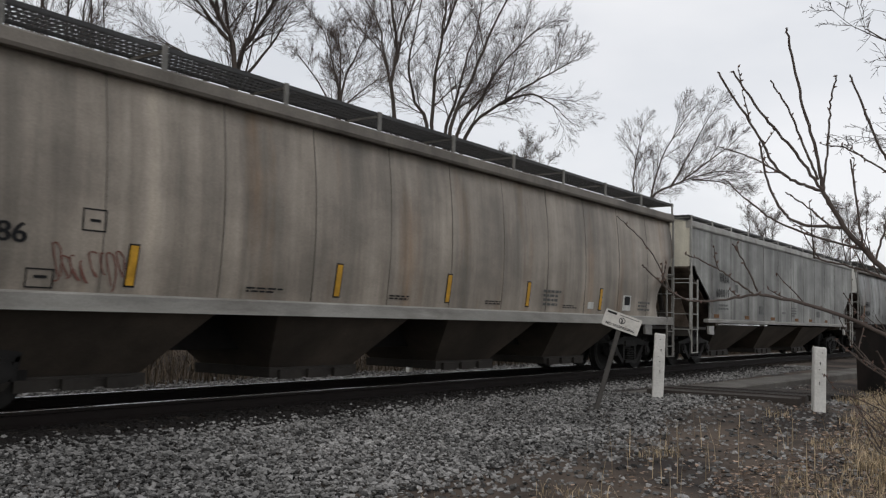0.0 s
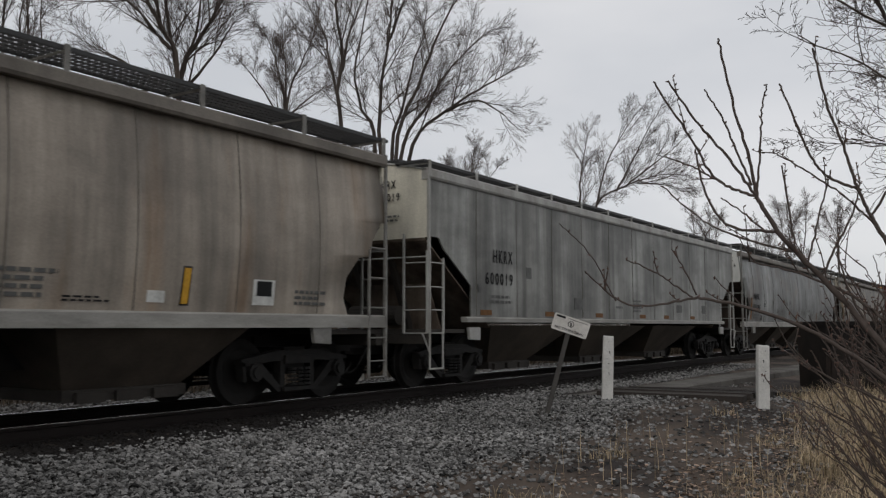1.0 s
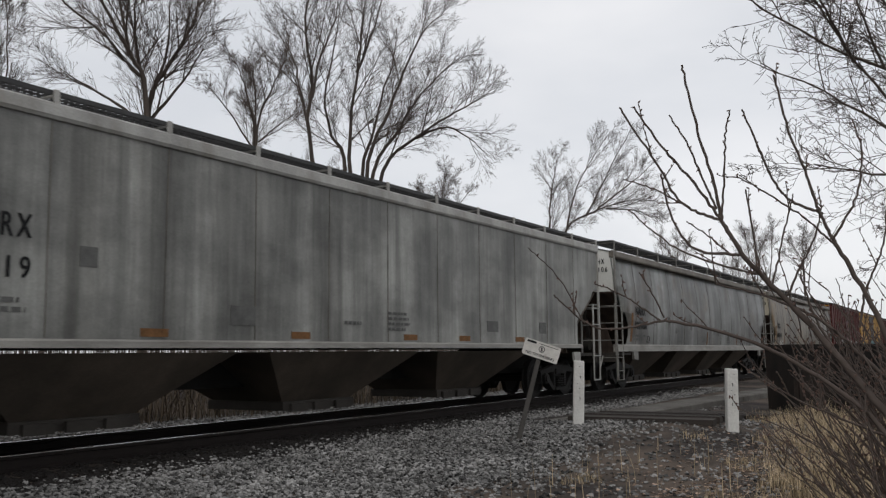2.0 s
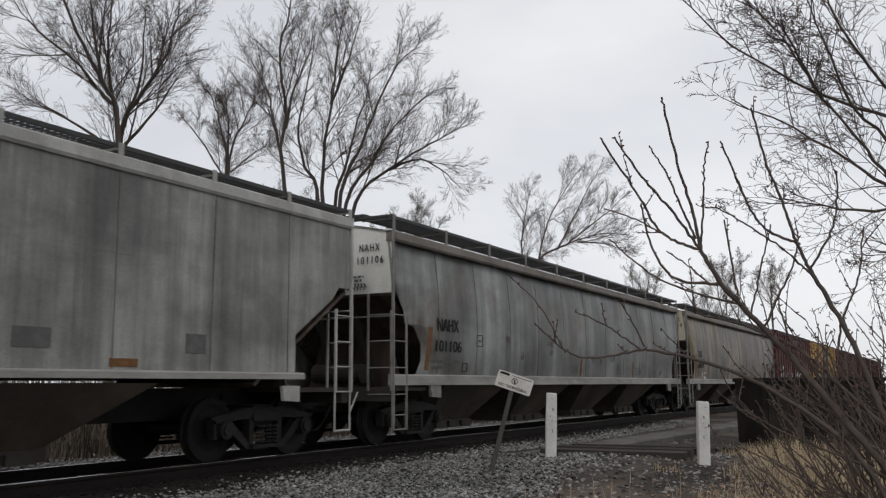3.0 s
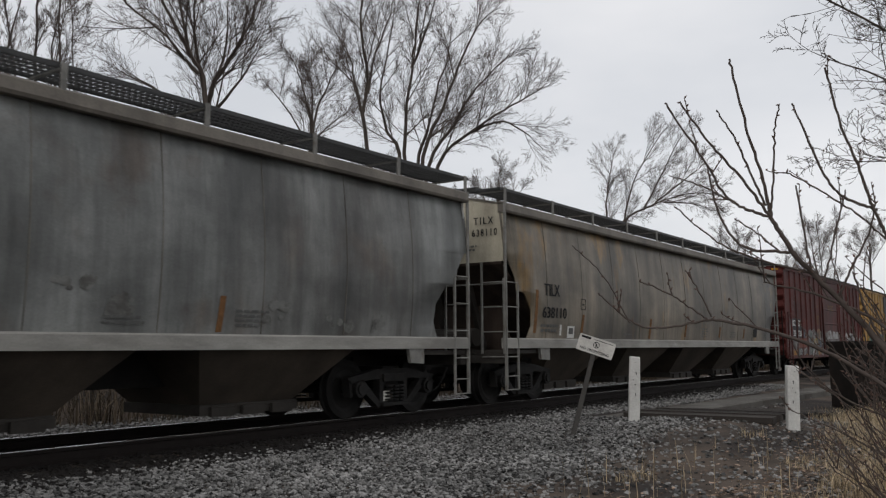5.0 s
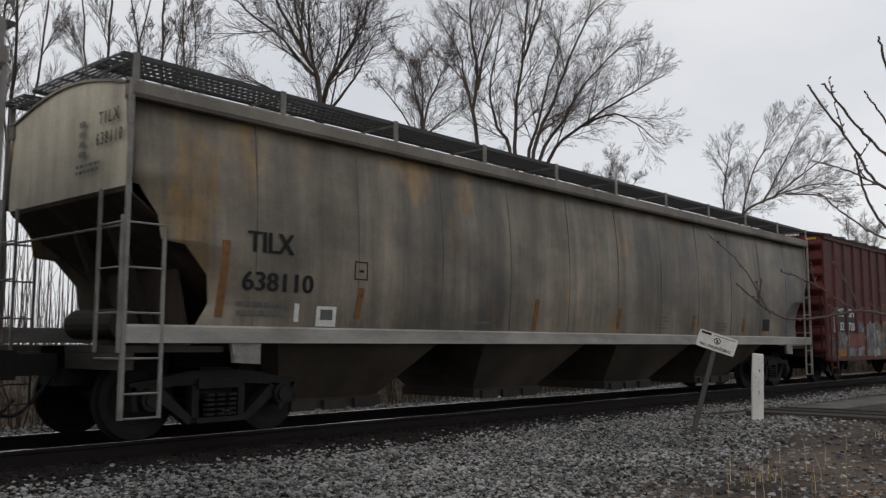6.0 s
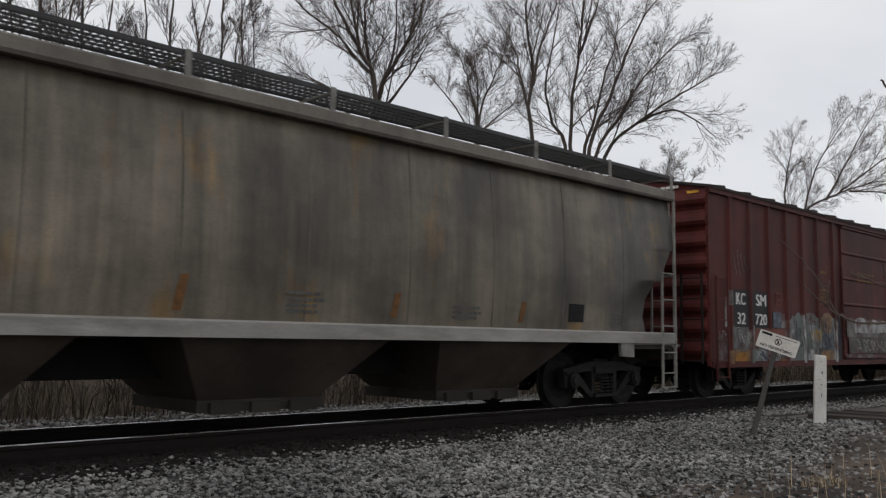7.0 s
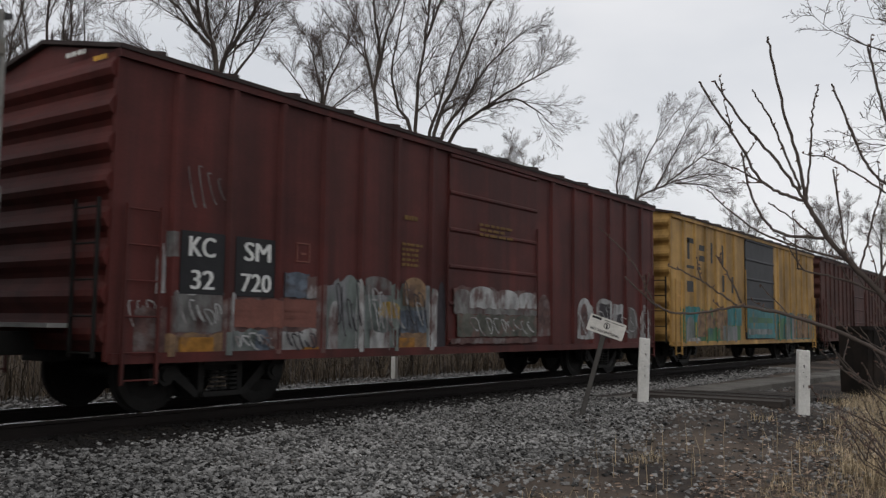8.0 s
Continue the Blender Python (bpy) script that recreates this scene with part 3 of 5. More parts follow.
    part("brake_wheel", bm, M["dark"], car)
    # weld seams on the near side
    for k in range(1, 12):
        x = L * k / 12
        part("weld_seam", strip(x - 0.006, x + 0.006, 1.28, 3.66, width, 0.006, 10, 0.02 * math.sin(k * 2.7)), M["seam"], car)
    return car, front


def plate(car, x0, x1, z0, z1, width, material, name="placard", label="", dx=0.0, proud=0.008):
    return part(name, strip(x0, x1, z0, z1, width, proud, 3, dx), material, car, label)


def outline_square(car, x0, x1, z0, z1, width, material, inner=True):
    t = 0.015
    for a, b, c, d in ((x0, x1, z1 - t, z1), (x0, x1, z0, z0 + t), (x0, x0 + t, z0 + t, z1 - t), (x1 - t, x1, z0 + t, z1 - t)):
        plate(car, a, b, c, d, width, material, "stencil_box")
    if inner:
        plate(car, x0 + 0.09, x1 - 0.07, z0 + 0.10, z0 + 0.13, width, material, "stencil_line")


def scribble(car, x0, x1, z0, z1, width, material, seed, strokes=6, off=0.014, r=0.008):
    """Loops of spray paint."""
    rnd = random.Random(seed)
    for s in range(strokes):
        bm = bmesh.new()
        cx = x0 + (x1 - x0) * (s + 0.5) / strokes
        rx, rz = (x1 - x0) / strokes * rnd.uniform(0.35, 0.7), (z1 - z0) * rnd.uniform(0.25, 0.5)
        cz = z0 + (z1 - z0) * rnd.uniform(0.35, 0.65)
        a0, turn = rnd.uniform(0, 6), rnd.uniform(3, 6.2)
        prev = None
        for k in range(11):
            a = a0 + turn * k / 10
            z = cz + rz * math.sin(a) + 0.1 * rz * math.sin(3 * a)
            x = cx + rx * math.cos(a * 1.3)
            n = Vector((x, -(width(z) + off), z))
            d = Vector((-1.3 * rx * math.sin(a * 1.3), 0, rz * math.cos(a) + 0.3 * rz * math.cos(3 * a))).normalized()
            q = Vector((-d.z, 0, d.x)) * r
            edge = [bm.verts.new(n - q), bm.verts.new(n + q)]
            if prev is not None:
                bm.faces.new((prev[0], edge[0], edge[1], prev[1]))
            prev = edge
        part("graffiti_stroke", bm, material, car)


HOP_A = hopper(2.3, M["beige"], M["cream"], "beige weathered covered hopper car with yellow reflective strips", length=19.1)
HOP_H = hopper(22.66, M["white_grey"], M["cream"], "light grey flat-sided covered hopper car with white end ladders", flat=True,
               bays=((2.2, 6.0), (6.6, 10.4), (11.0, 14.8)), trim=M["pale_trim"], posts=12, length=19.25)
HOP_N = hopper(43.2, M["cool_grey"], M["white_end"], "streaked cool grey covered hopper car with rounded sides", length=19.55)
HOP_T = hopper(64.05, M["tan_grey"], M["dull_cream"], "rust-stained tan grey covered hopper car with rounded sides", length=19.5)

# lettering and marks
A, H_, N_, T_ = HOP_A[0], HOP_H[0], HOP_N[0], HOP_T[0]
INK = M["ink"]
rs, fs = side_place(bulge), side_place(flat_side)
lettering("86", 2.02, 2.33, 1.74, 1.94, INK, A, rs)
outline_square(A, 2.92, 3.2, 1.92, 2.16, bulge, INK)
for x in (3.49, 6.80, 9.44, 11.98, 15.0):
    plate(A, x - 0.018, x + 0.118, 1.35, 1.83, bulge, INK, "strip_backing", "", 0.03, 0.006)
    plate(A, x, x + 0.10, 1.37, 1.81, bulge, M["reflector"], "reflective_strip", "faded yellow reflective strip", 0.03, 0.010)
scribble(A, 2.62, 3.45, 1.28, 1.78, bulge, M["graffiti_red"], 5, 8)
outline_square(A, 2.36, 2.66, 1.30, 1.50, bulge, INK)
for x in (5.2, 8.0, 10.6, 13.4):
    bars(2, x, x + 0.7, 1.36, 1.44, INK, A, rs, seed=int(x * 7))
plate(A, 16.2, 16.6, 1.38, 1.72, bulge, M["pale_plate"], "placard", "pale square placard")
plate(A, 16.26, 16.54, 1.50, 1.70, bulge, INK, "placard_print", proud=0.012)
plate(A, 14.5, 14.75, 1.38, 1.52, bulge, M["pale_plate"])
bars(4, 12.6, 13.4, 1.38, 1.72, M["grey_ink"], A, rs, seed=3)
bars(3, 17.0, 17.7, 1.38, 1.62, M["grey_ink"], A, rs, seed=4)

lettering("HKRX", 2.24, 3.0, 2.33, 2.58, INK, H_, fs, bold=False)
lettering("600019", 1.94, 3.0, 1.90, 2.13, INK, H_, fs, bold=False)
bars(2, 2.13, 3.02, 1.52, 1.72, M["grey_ink"], H_, fs, seed=11)
for x0, x1, z0, z1 in ((3.61, 3.84, 2.08, 2.31), (5.95, 6.42, 1.48, 1.74), (13.13, 13.6, 1.5, 1.72), (15.6, 15.95, 1.5, 1.75)):
    plate(H_, x0, x1, z0, z1, flat_side, M["grey_ink"], "placard", "dark grey square placard")
for x in (1.75, 4.47, 7.17, 10.1, 12.0, 14.4):
    plate(H_, x, x + 0.42, 1.31, 1.41, flat_side, M["rust_plate"], "reflective_strip", "brown reflective strip")
bars(4, 9.6, 10.3, 1.45, 1.80, M["grey_ink"], H_, fs, seed=12)
bm = bmesh.new()
bm.faces.new([bm.verts.new((1.72 + 0.085 * math.cos(6.2832 * k / 18), -1.553, 1.82 + 0.095 * math.sin(6.2832 * k / 18))) for k in range(18)])
part("round_mark", bm, M["grey_ink"], H_)
bars(1, 8.4, 8.9, 1.52, 1.62, M["grey_ink"], H_, fs, seed=13)

lettering("NAHX", 1.56, 2.42, 2.12, 2.36, INK, N_, rs)
lettering("101106", 1.52, 2.55, 1.72, 1.94, INK, N_, rs)
bars(2, 1.39, 2.5, 1.37, 1.58, M["grey_ink"], N_, rs, seed=21)
outline_square(N_, 3.23, 3.5, 1.87, 2.11, bulge, INK)
plate(N_, 1.14, 1.28, 1.36, 2.17, bulge, M["rust_plate"], "rusted_strip", "orange rusted strip", 0.10)
outline_square(N_, 2.64, 2.86, 1.34, 1.52, bulge, INK, False)
for x, k in ((5.75, 1), (8.6, 4), (12.3, 2), (14.2, 4)):
    bars(k, x, x + 0.6, 1.36, 1.36 + 0.06 * k, M["grey_ink"], N_, rs, seed=int(x))
for x in (9.35, 13.9):
    plate(N_, x, x + 0.09, 1.30, 1.75, bulge, M["rust_plate"], "rusted_strip", "orange rusted strip", 0.04)

for k, (x, z, w, h) in enumerate(((4.6, 1.95, 0.5, 0.35), (5.9, 1.7, 0.9, 0.25), (7.2, 2.05, 0.35, 0.5), (7.9, 2.15, 0.12, 0.16), (10.6, 1.62, 0.8, 0.22), (11.9, 1.75, 0.5, 0.2), (12.6, 1.6, 0.35, 0.2), (14.9, 1.55, 0.4, 0.25), (16.2, 1.5, 0.6, 0.2), (17.1, 1.45, 0.4, 0.25))):
    rnd = random.Random(70 + k)
    for j in range(5):
        bm = bmesh.new()
        cx, cz, r = x + w * rnd.uniform(-0.5, 0.5), z + h * rnd.uniform(-0.5, 0.5), rnd.uniform(0.03, 0.11)
        bm.faces.new([bm.verts.new((cx + r * (1 + 0.4 * rnd.random()) * math.cos(6.2832 * i / 11), 0, cz + 0.7 * r * (1 + 0.6 * rnd.random()) * math.sin(6.2832 * i / 11))) for i in range(11)])
        for v in bm.verts:
            v.co.y = -(bulge(v.co.z) + 0.009 + 0.0006 * j)
        part("grime_spot", bm, M["grime"], N_)

lettering("TILX", 1.50, 2.16, 2.14, 2.38, INK, T_, rs)
lettering("638110", 1.44, 2.48, 1.69, 1.91, INK, T_, rs)
bars(2, 1.38, 2.12, 1.38, 1.58, M["grey_ink"], T_, rs, seed=31)
plate(T_, 2.22, 2.29, 1.34, 1.56, bulge, M["pale_plate"])
plate(T_, 2.57, 2.89, 1.29, 1.54, bulge, M["pale_plate"], "placard", "small white framed placard")
plate(T_, 2.63, 2.83, 1.37, 1.50, bulge, M["grey_ink"], "placard_print", proud=0.012)
outline_square(T_, 3.17, 3.40, 1.90, 2.14, bulge, INK)
for x, a, b in ((1.10, 1.38, 2.24), (3.2, 1.40, 1.80), (7.1, 1.30, 1.80), (9.7, 1.36, 1.74), (12.7, 1.36, 1.68), (15.2, 1.36, 1.66)):
    plate(T_, x, x + 0.10, a, b, bulge, M["rust_plate"], "rusted_strip", "orange rusted strip", 0.06)
plate(T_, 16.4, 16.78, 1.40, 1.68, bulge, INK, "placard", "small black square placard")
for x, k in ((5.5, 1), (11.1, 4), (13.8, 3), (17.5, 3)):
    bars(k, x, x + 0.6, 1.36, 1.36 + 0.07 * k, M["grey_ink"], T_, rs, seed=int(x))

# end stencils
for car, mark, number, y0, z in ((H_, "HKRX", "600019", 0.40, 3.55), (N_, "NAHX", "101106", 0.82, 3.50), (T_, "TILX", "638110", 0.86, 3.46)):
    ep = end_place(-0.004)
    lettering(mark, -y0, -y0 - 0.44, z, z + 0.14, INK, car, ep, bold=False)
    lettering(number, -y0 + 0.04, -y0 - 0.52, z - 0.23, z - 0.09, INK, car, ep, bold=False)
    small = M["grey_ink"]
    bars(4, -0.42, -0.62, 3.12, 3.58 if mark != "HKRX" else 3.28, small, car, ep, seed=len(mark) + int(z * 100))
    bars(2, -0.36, -0.98, 2.94, 3.08, small, car, ep, seed=7)
bm = bmesh.new()
for k in range(7):
    y = -0.5 - 0.07 * k
    rod(bm, (-0.006, y, 2.80), (-0.006, y - 0.03, 2.92), 0.008, n=4)
    rod(bm, (-0.006, y, 2.92), (-0.006, y - 0.06, 2.84), 0.007, n=4)
part("graffiti_stroke", bm, INK, N_)


# ---- boxcars ----
def boxcar(front, paint, door_paint, label, ribs, door, length=15.4, detail=True):
    car = tagged(new("boxcar"), label, "rail car", "freight train")
    L, hw, zb, zt = length, 1.50, 0.66, 4.12
    for s in (-1, 1):
        bm = bmesh.new()
        box(bm, 0.05, L - 0.05, s * hw - 0.02, s * hw + 0.02, zb + 0.06, zt)
        part("side_wall", bm, paint, car)
        bm = bmesh.new()
        box(bm, 0.05, L - 0.05, s * 1.53 - 0.03, s * 1.53 + 0.03, zb - 0.03, zb + 0.09)
        part("side_sill", bm, paint, car)
        bm = bmesh.new()
        box(bm, 0.0, L, s * 1.54 - 0.04, s * 1.54 + 0.04, zt - 0.10, zt + 0.05)
        part("roof_rail", bm, paint, car)
        for x in ribs:
            bm = bmesh.new()
            y = s * (hw + 0.02)
            prism(bm, [(x - 0.075, y, zb + 0.1), (x - 0.04, y + s * 0.05, zb + 0.1), (x + 0.04, y + s * 0.05, zb + 0.1), (x + 0.075, y, zb + 0.1)], (0, 0, zt - zb - 0.2))
            part("side_rib", bm, paint, car)
        d0, d1 = door
        bm = bmesh.new()
        box(bm, d0, d1, s * 1.54 - 0.018, s * 1.54 + 0.018, zb + 0.12, zt - 0.18)
        dr = part("sliding_door", bm, door_paint, car)
        for k in range(6):
            z = zb + 0.12 + (zt - zb - 0.30) * (k + 0.02) / 5.05
            bm = bmesh.new()
            y = s * 1.556
            prism(bm, [(d0, y, z), (d0, y + s * 0.03, z + 0.03), (d0, y + s * 0.03, z + 0.06), (d0, y, z + 0.09)], (d1 - d0, 0, 0))
            part("door_rib", bm, door_paint, dr)
        for x in (d0 - 0.06, d1 + 0.02):
            bm = bmesh.new()
            rod(bm, (x, s * 1.58, 1.0), (x, s * 1.58, 3.0), 0.02)
            part("lock_rod", bm, paint, dr)
    # ends with horizontal corrugations
    for s, x in ((-1, 0.06), (1, L - 0.06)):
        pts = []
        n = 8
        h = (zt - zb - 0.1) / n
        for k in range(n):
            z = zb + 0.1 + k * h
            pts += [(0.0, z), (0.03, z + 0.14 * h), (0.10, z + 0.30 * h), (0.13, z + 0.46 * h), (0.11, z + 0.62 * h), (0.04, z + 0.82 * h)]
        pts.append((0.0, zt))
        bm = bmesh.new()
        prism(bm, [(x + s * a, -1.5, z) for a, z in pts] + [(x - s * 0.05, -1.5, zt), (x - s * 0.05, -1.5, zb + 0.1)], (0, 3.0, 0))
        part("end_wall", bm, paint, car, "corrugated end wall")
        bm = bmesh.new()
        prism(bm, [(x, -1.5, zt), (x, 0, zt + 0.30), (x, 1.5, zt)], (-s * 0.05, 0, 0))
        part("end_gable", bm, paint, car)
        for side in (-1, 1):
            bm = bmesh.new()
            box(bm, x - 0.06, x + 0.06, side * 1.5 - 0.03, side * 1.5 + 0.035, zb, zt)
            part("corner_post", bm, paint, car)
            zr = (0.45, 0.75, 1.15, 1.55, 1.95, 2.35)
            ladder(car, "side_ladder", (x - s * 0.10, side * 1.59), (x - s * 0.55, side * 1.59), (0.40, 0.40), (2.4, 2.4), zr, paint)
            ladder(car, "end_ladder", (x + s * 0.15, side * 1.42), (x + s * 0.15, side * 0.98), (0.7, 0.7), (2.45, 2.45), zr[1:], M["dark"])
        bm = bmesh.new()
        e = 0 if s < 0 else L
        box(bm, min(e, e + s * 0.83), max(e, e + s * 0.83), -0.14, 0.14, 0.7, 0.97)
        part("coupler", bm, M["dark"], car)
        bm = bmesh.new()
        box(bm, min(e, e + s * 0.3), max(e, e + s * 0.3), -0.9, 0.9, 1.02, 1.07)
        part("crossover_step", bm, M["pale_trim"], car)
    bm = bmesh.new()
    sec = [(-1.60, zt + 0.04), (0.0, zt + 0.36), (1.60, zt + 0.04)]
    prism(bm, [(-0.02, y, z) for y, z in sec] + [(-0.02, y, z - 0.05) for y, z in sec[::-1]], (L + 0.04, 0, 0))
    roof = part("roof", bm, M["dark_roof"], car, "dark ribbed metal roof")
    for k in range(14):
        bm = bmesh.new()
        x = L * (k + 0.5) / 14
        prism(bm, [(x - 0.03, y, z + 0.002) for y, z in sec] + [(x - 0.03, y, z + 0.045) for y, z in sec[::-1]], (0.06, 0, 0))
        part("roof_rib", bm, M["dark_roof"], roof)
    bm = bmesh.new()
    box(bm, 0.1, L - 0.1, -0.3, 0.3, 0.62, 1.0)
    for k in range(8):
        box(bm, 1 + (L - 2) * k / 7 - 0.06, 1 + (L - 2) * k / 7 + 0.06, -1.48, 1.48, 0.72, 0.95)
    part("underframe", bm, M["dark"], car)
    bm = bmesh.new()
    box(bm, 0.1, L - 0.1, -1.48, 1.48, 0.96, 1.03)
    part("floor", bm, M["dark"], car)
    for x in (2.0, L - 2.0):
        truck(car, x)
    return car, front


def wall(z):
    return 1.52


def ribbed(x, ribs):
    """Half width of a ribbed side at x."""
    d = min(abs(x - r) for r in ribs)
    return 1.52 + 0.05 * min(1.0, max(0.0, (0.075 - d) / 0.035))


def spray(car, rows, depth, seed):
    """Patches of spray paint that lie over ribs and sheets. Shapes: 0 straight, 1 rounded top, 2 ragged top."""
    rnd = random.Random(seed)
    for i, (x0, x1, z0, z1, colour, shape) in enumerate(rows):
        z0 = max(z0, 0.70)
        n = max(4, int((x1 - x0) / 0.035))
        off = 0.004 + 0.0013 * (i % 12)
        ph, bm, prev = rnd.uniform(0, 6), bmesh.new(), None
        for k in range(n + 1):
            u = k / n
            x = x0 + (x1 - x0) * u
            top = z1 + 0.012 * math.sin(x * 17 + ph)
            if shape == 1:
                top = z0 + (z1 - z0) * (0.62 + 0.38 * math.sqrt(max(0.0, 1 - (2 * u - 1) ** 2)))
            elif shape == 2:
                top = z1 - (z1 - z0) * (0.10 + 0.16 * noise.noise((x * 5, ph, 0)) + 0.08 * noise.noise((x * 19, ph, 2)))
            low = z0 + (0.01 + 0.03 * noise.noise((x * 8, ph, 5)) if z0 > 0.72 else 0.0)
            y = -(depth(x) + off)
            col = [bm.verts.new((x, y, low)), bm.verts.new((x, y, max(top, low + 0.01)))]
            if prev:
                bm.faces.new((prev[0], col[0], col[1], prev[1]))
            prev = col
        part("graffiti_patch", bm, M["graffiti_" + colour], car)


K_RIBS = (0.84, 1.69, 2.54, 3.38, 4.2, 5.02, 5.94, 10.07, 11.03, 11.9, 12.8, 13.7, 14.6)
BOX_K = boxcar(84.86, M["oxide"], M["oxide"], "oxide red ribbed boxcar with graffiti along its lower side", K_RIBS, (6.40, 9.36))
Kc = BOX_K[0]
kp = side_place(wall, 0.016)
for x0, x1 in ((0.94, 1.60), (1.78, 2.45)):
    bm = bmesh.new()
    box(bm, x0, x1, -1.530, -1.515, 1.43, 2.18)
    part("stencil_panel", bm, M["black_paint"], Kc, "black painted number panel")
lettering("KC", 1.06, 1.44, 1.88, 2.12, M["letter_white"], Kc, kp)
lettering("SM", 1.92, 2.36, 1.88, 2.12, M["letter_white"], Kc, kp)
lettering("32", 1.10, 1.44, 1.49, 1.72, M["letter_white"], Kc, kp)
lettering("720", 1.88, 2.38, 1.49, 1.72, M["letter_white"], Kc, kp)
outline_square(Kc, 2.85, 3.1, 1.93, 2.19, lambda z: 1.525, M["graffiti_red"])
bars(1, 5.2, 5.7, 2.72, 2.85, M["faded_yellow"], Kc, kp, seed=2)
bars(5, 5.15, 5.75, 2.0, 2.4, M["faded_yellow"], Kc, kp, seed=3)
bars(3, 7.3, 8.5, 2.66, 2.92, M["faded_yellow"], Kc, side_place(lambda z: 1.575), seed=4)
SPRAY_RED_CAR = (
    (0.61, 0.74, 1.40, 2.02, "pale", 1), (0.73, 0.91, 1.84, 2.14, "grey", 0), (0.34, 0.77, 0.71, 1.33, "dull", 2),
    (0.83, 1.59, 0.97, 1.44, "grey", 0), (0.85, 1.61, 1.42, 1.46, "pale", 0), (0.76, 1.61, 0.70, 0.99, "tan", 2),
    (1.70, 1.80, 0.96, 1.47, "pale", 0), (1.78, 2.59, 1.03, 1.40, "red", 0), (1.64, 2.34, 0.66, 1.03, "sage", 2), (2.14, 2.39, 0.66, 1.01, "blue", 1),
    (2.58, 3.10, 1.43, 1.78, "blue", 0), (3.06, 3.24, 1.44, 1.75, "pale", 0), (2.62, 3.26, 1.04, 1.43, "red", 0), (2.57, 3.27, 0.63, 1.04, "pale", 2),
    (3.51, 3.78, 0.60, 1.43, "pale", 1), (3.71, 4.18, 0.61, 1.81, "sage", 1), (4.09, 4.21, 0.64, 1.77, "pale", 1),
    (4.23, 4.90, 1.53, 1.82, "grey", 1), (4.21, 5.09, 1.02, 1.53, "sage", 2), (4.41, 4.88, 0.57, 1.03, "pale", 2), (4.60, 5.05, 1.19, 1.45, "yellow", 1),
    (5.19, 5.79, 1.38, 1.85, "tan", 1), (5.06, 5.82, 0.92, 1.33, "blue", 0), (5.14, 5.82, 0.56, 1.01, "tan", 2), (5.34, 5.79, 0.70, 0.86, "yellow", 0),
    (5.87, 6.20, 0.69, 1.71, "pale", 1), (6.12, 6.36, 0.63, 1.82, "dark", 1))
SPRAY_RED_CAR_TAIL = (
    (9.50, 10.00, 0.90, 1.73, "dull", 1), (11.21, 11.89, 0.84, 1.72, "pale", 1), (11.36, 11.69, 0.92, 1.60, "dull", 1), (12.12, 12.91, 1.23, 1.74, "pale", 1),
    (12.28, 12.78, 0.85, 1.62, "dark", 0), (13.00, 13.53, 0.85, 1.63, "pale", 0), (13.18, 13.46, 0.97, 1.40, "dark", 0), (13.69, 14.35, 0.84, 1.58, "grey", 1),
    (14.52, 15.08, 0.83, 1.66, "pale", 1), (14.66, 14.95, 0.95, 1.5, "dull", 1))
spray(Kc, ((0.80, 2.60, 0.70, 1.50, "dull", 2), (2.60, 3.45, 0.70, 1.72, "dull", 2), (3.45, 6.30, 0.70, 1.78, "sage", 2)), lambda x: ribbed(x, K_RIBS) - 0.0025, 3)
spray(Kc, SPRAY_RED_CAR, lambda x: ribbed(x, K_RIBS), 4)
spray(Kc, SPRAY_RED_CAR_TAIL, lambda x: ribbed(x, K_RIBS), 5)
spray(Kc, ((6.51, 9.33, 1.36, 1.80, "dull", 2), (6.51, 7.06, 1.38, 1.72, "grey", 1), (6.99, 7.80, 1.39, 1.79, "pale", 1), (7.80, 8.63, 1.40, 1.76, "pale", 1), (8.63, 9.33, 1.43, 1.74, "pale", 1),
           (6.51, 9.33, 1.29, 1.41, "grey", 0), (6.61, 9.33, 0.90, 1.30, "olive", 0), (6.43, 9.33, 0.78, 0.90, "dull", 2)), lambda x: 1.588, 6)
for x0, x1, z0, z1 in ((0.96, 1.46, 0.70, 0.92), (3.0, 3.3, 0.7, 0.78), (5.1, 5.5, 0.7, 0.9)):
    bm = bmesh.new()
    box(bm, x0, x1, -1.545, -1.52, z0, z1)
    part("reflective_strip", bm, M["worn_reflector"], Kc, "worn orange reflective strip")
for k, (x0, x1) in enumerate(((1.8, 2.45), (2.62, 3.2))):
    bars(2, x0 + 0.05, x1 - 0.1, 1.15, 1.32, M["graffiti_red"], Kc, side_place(wall, 0.018), seed=k)
for x0, x1, z0, z1, ink, k in ((0.9, 1.55, 1.0, 1.42, "pale", 31), (1.75, 2.4, 0.75, 1.0, "pale", 32), (2.65, 3.2, 0.75, 1.0, "dark", 33), (3.6, 4.15, 0.9, 1.7, "dark", 34), (4.3, 4.95, 0.8, 1.7, "pale", 35), (5.15, 5.8, 0.85, 1.7, "dark", 36), (4.4, 5.7, 1.0, 1.6, "pale", 37), (7.0, 9.2, 0.92, 1.28, "pale", 38), (11.2, 15.0, 0.85, 1.6, "pale", 39)):
    scribble(Kc, x0, x1, z0, z1, lambda z: 1.58 if x0 < 6 or x0 > 10 else 1.60, M["graffiti_" + ink], k, 5 if x1 - x0 < 1.5 else 9, 0.004, 0.011)
scribble(Kc, 1.0, 1.6, 2.5, 3.05, lambda z: 1.522, M["graffiti_grey"], 8, 4, 0.004)
scribble(Kc, 0.25, 0.75, 1.0, 1.4, lambda z: 1.522, M["graffiti_pale"], 18, 4, 0.004)
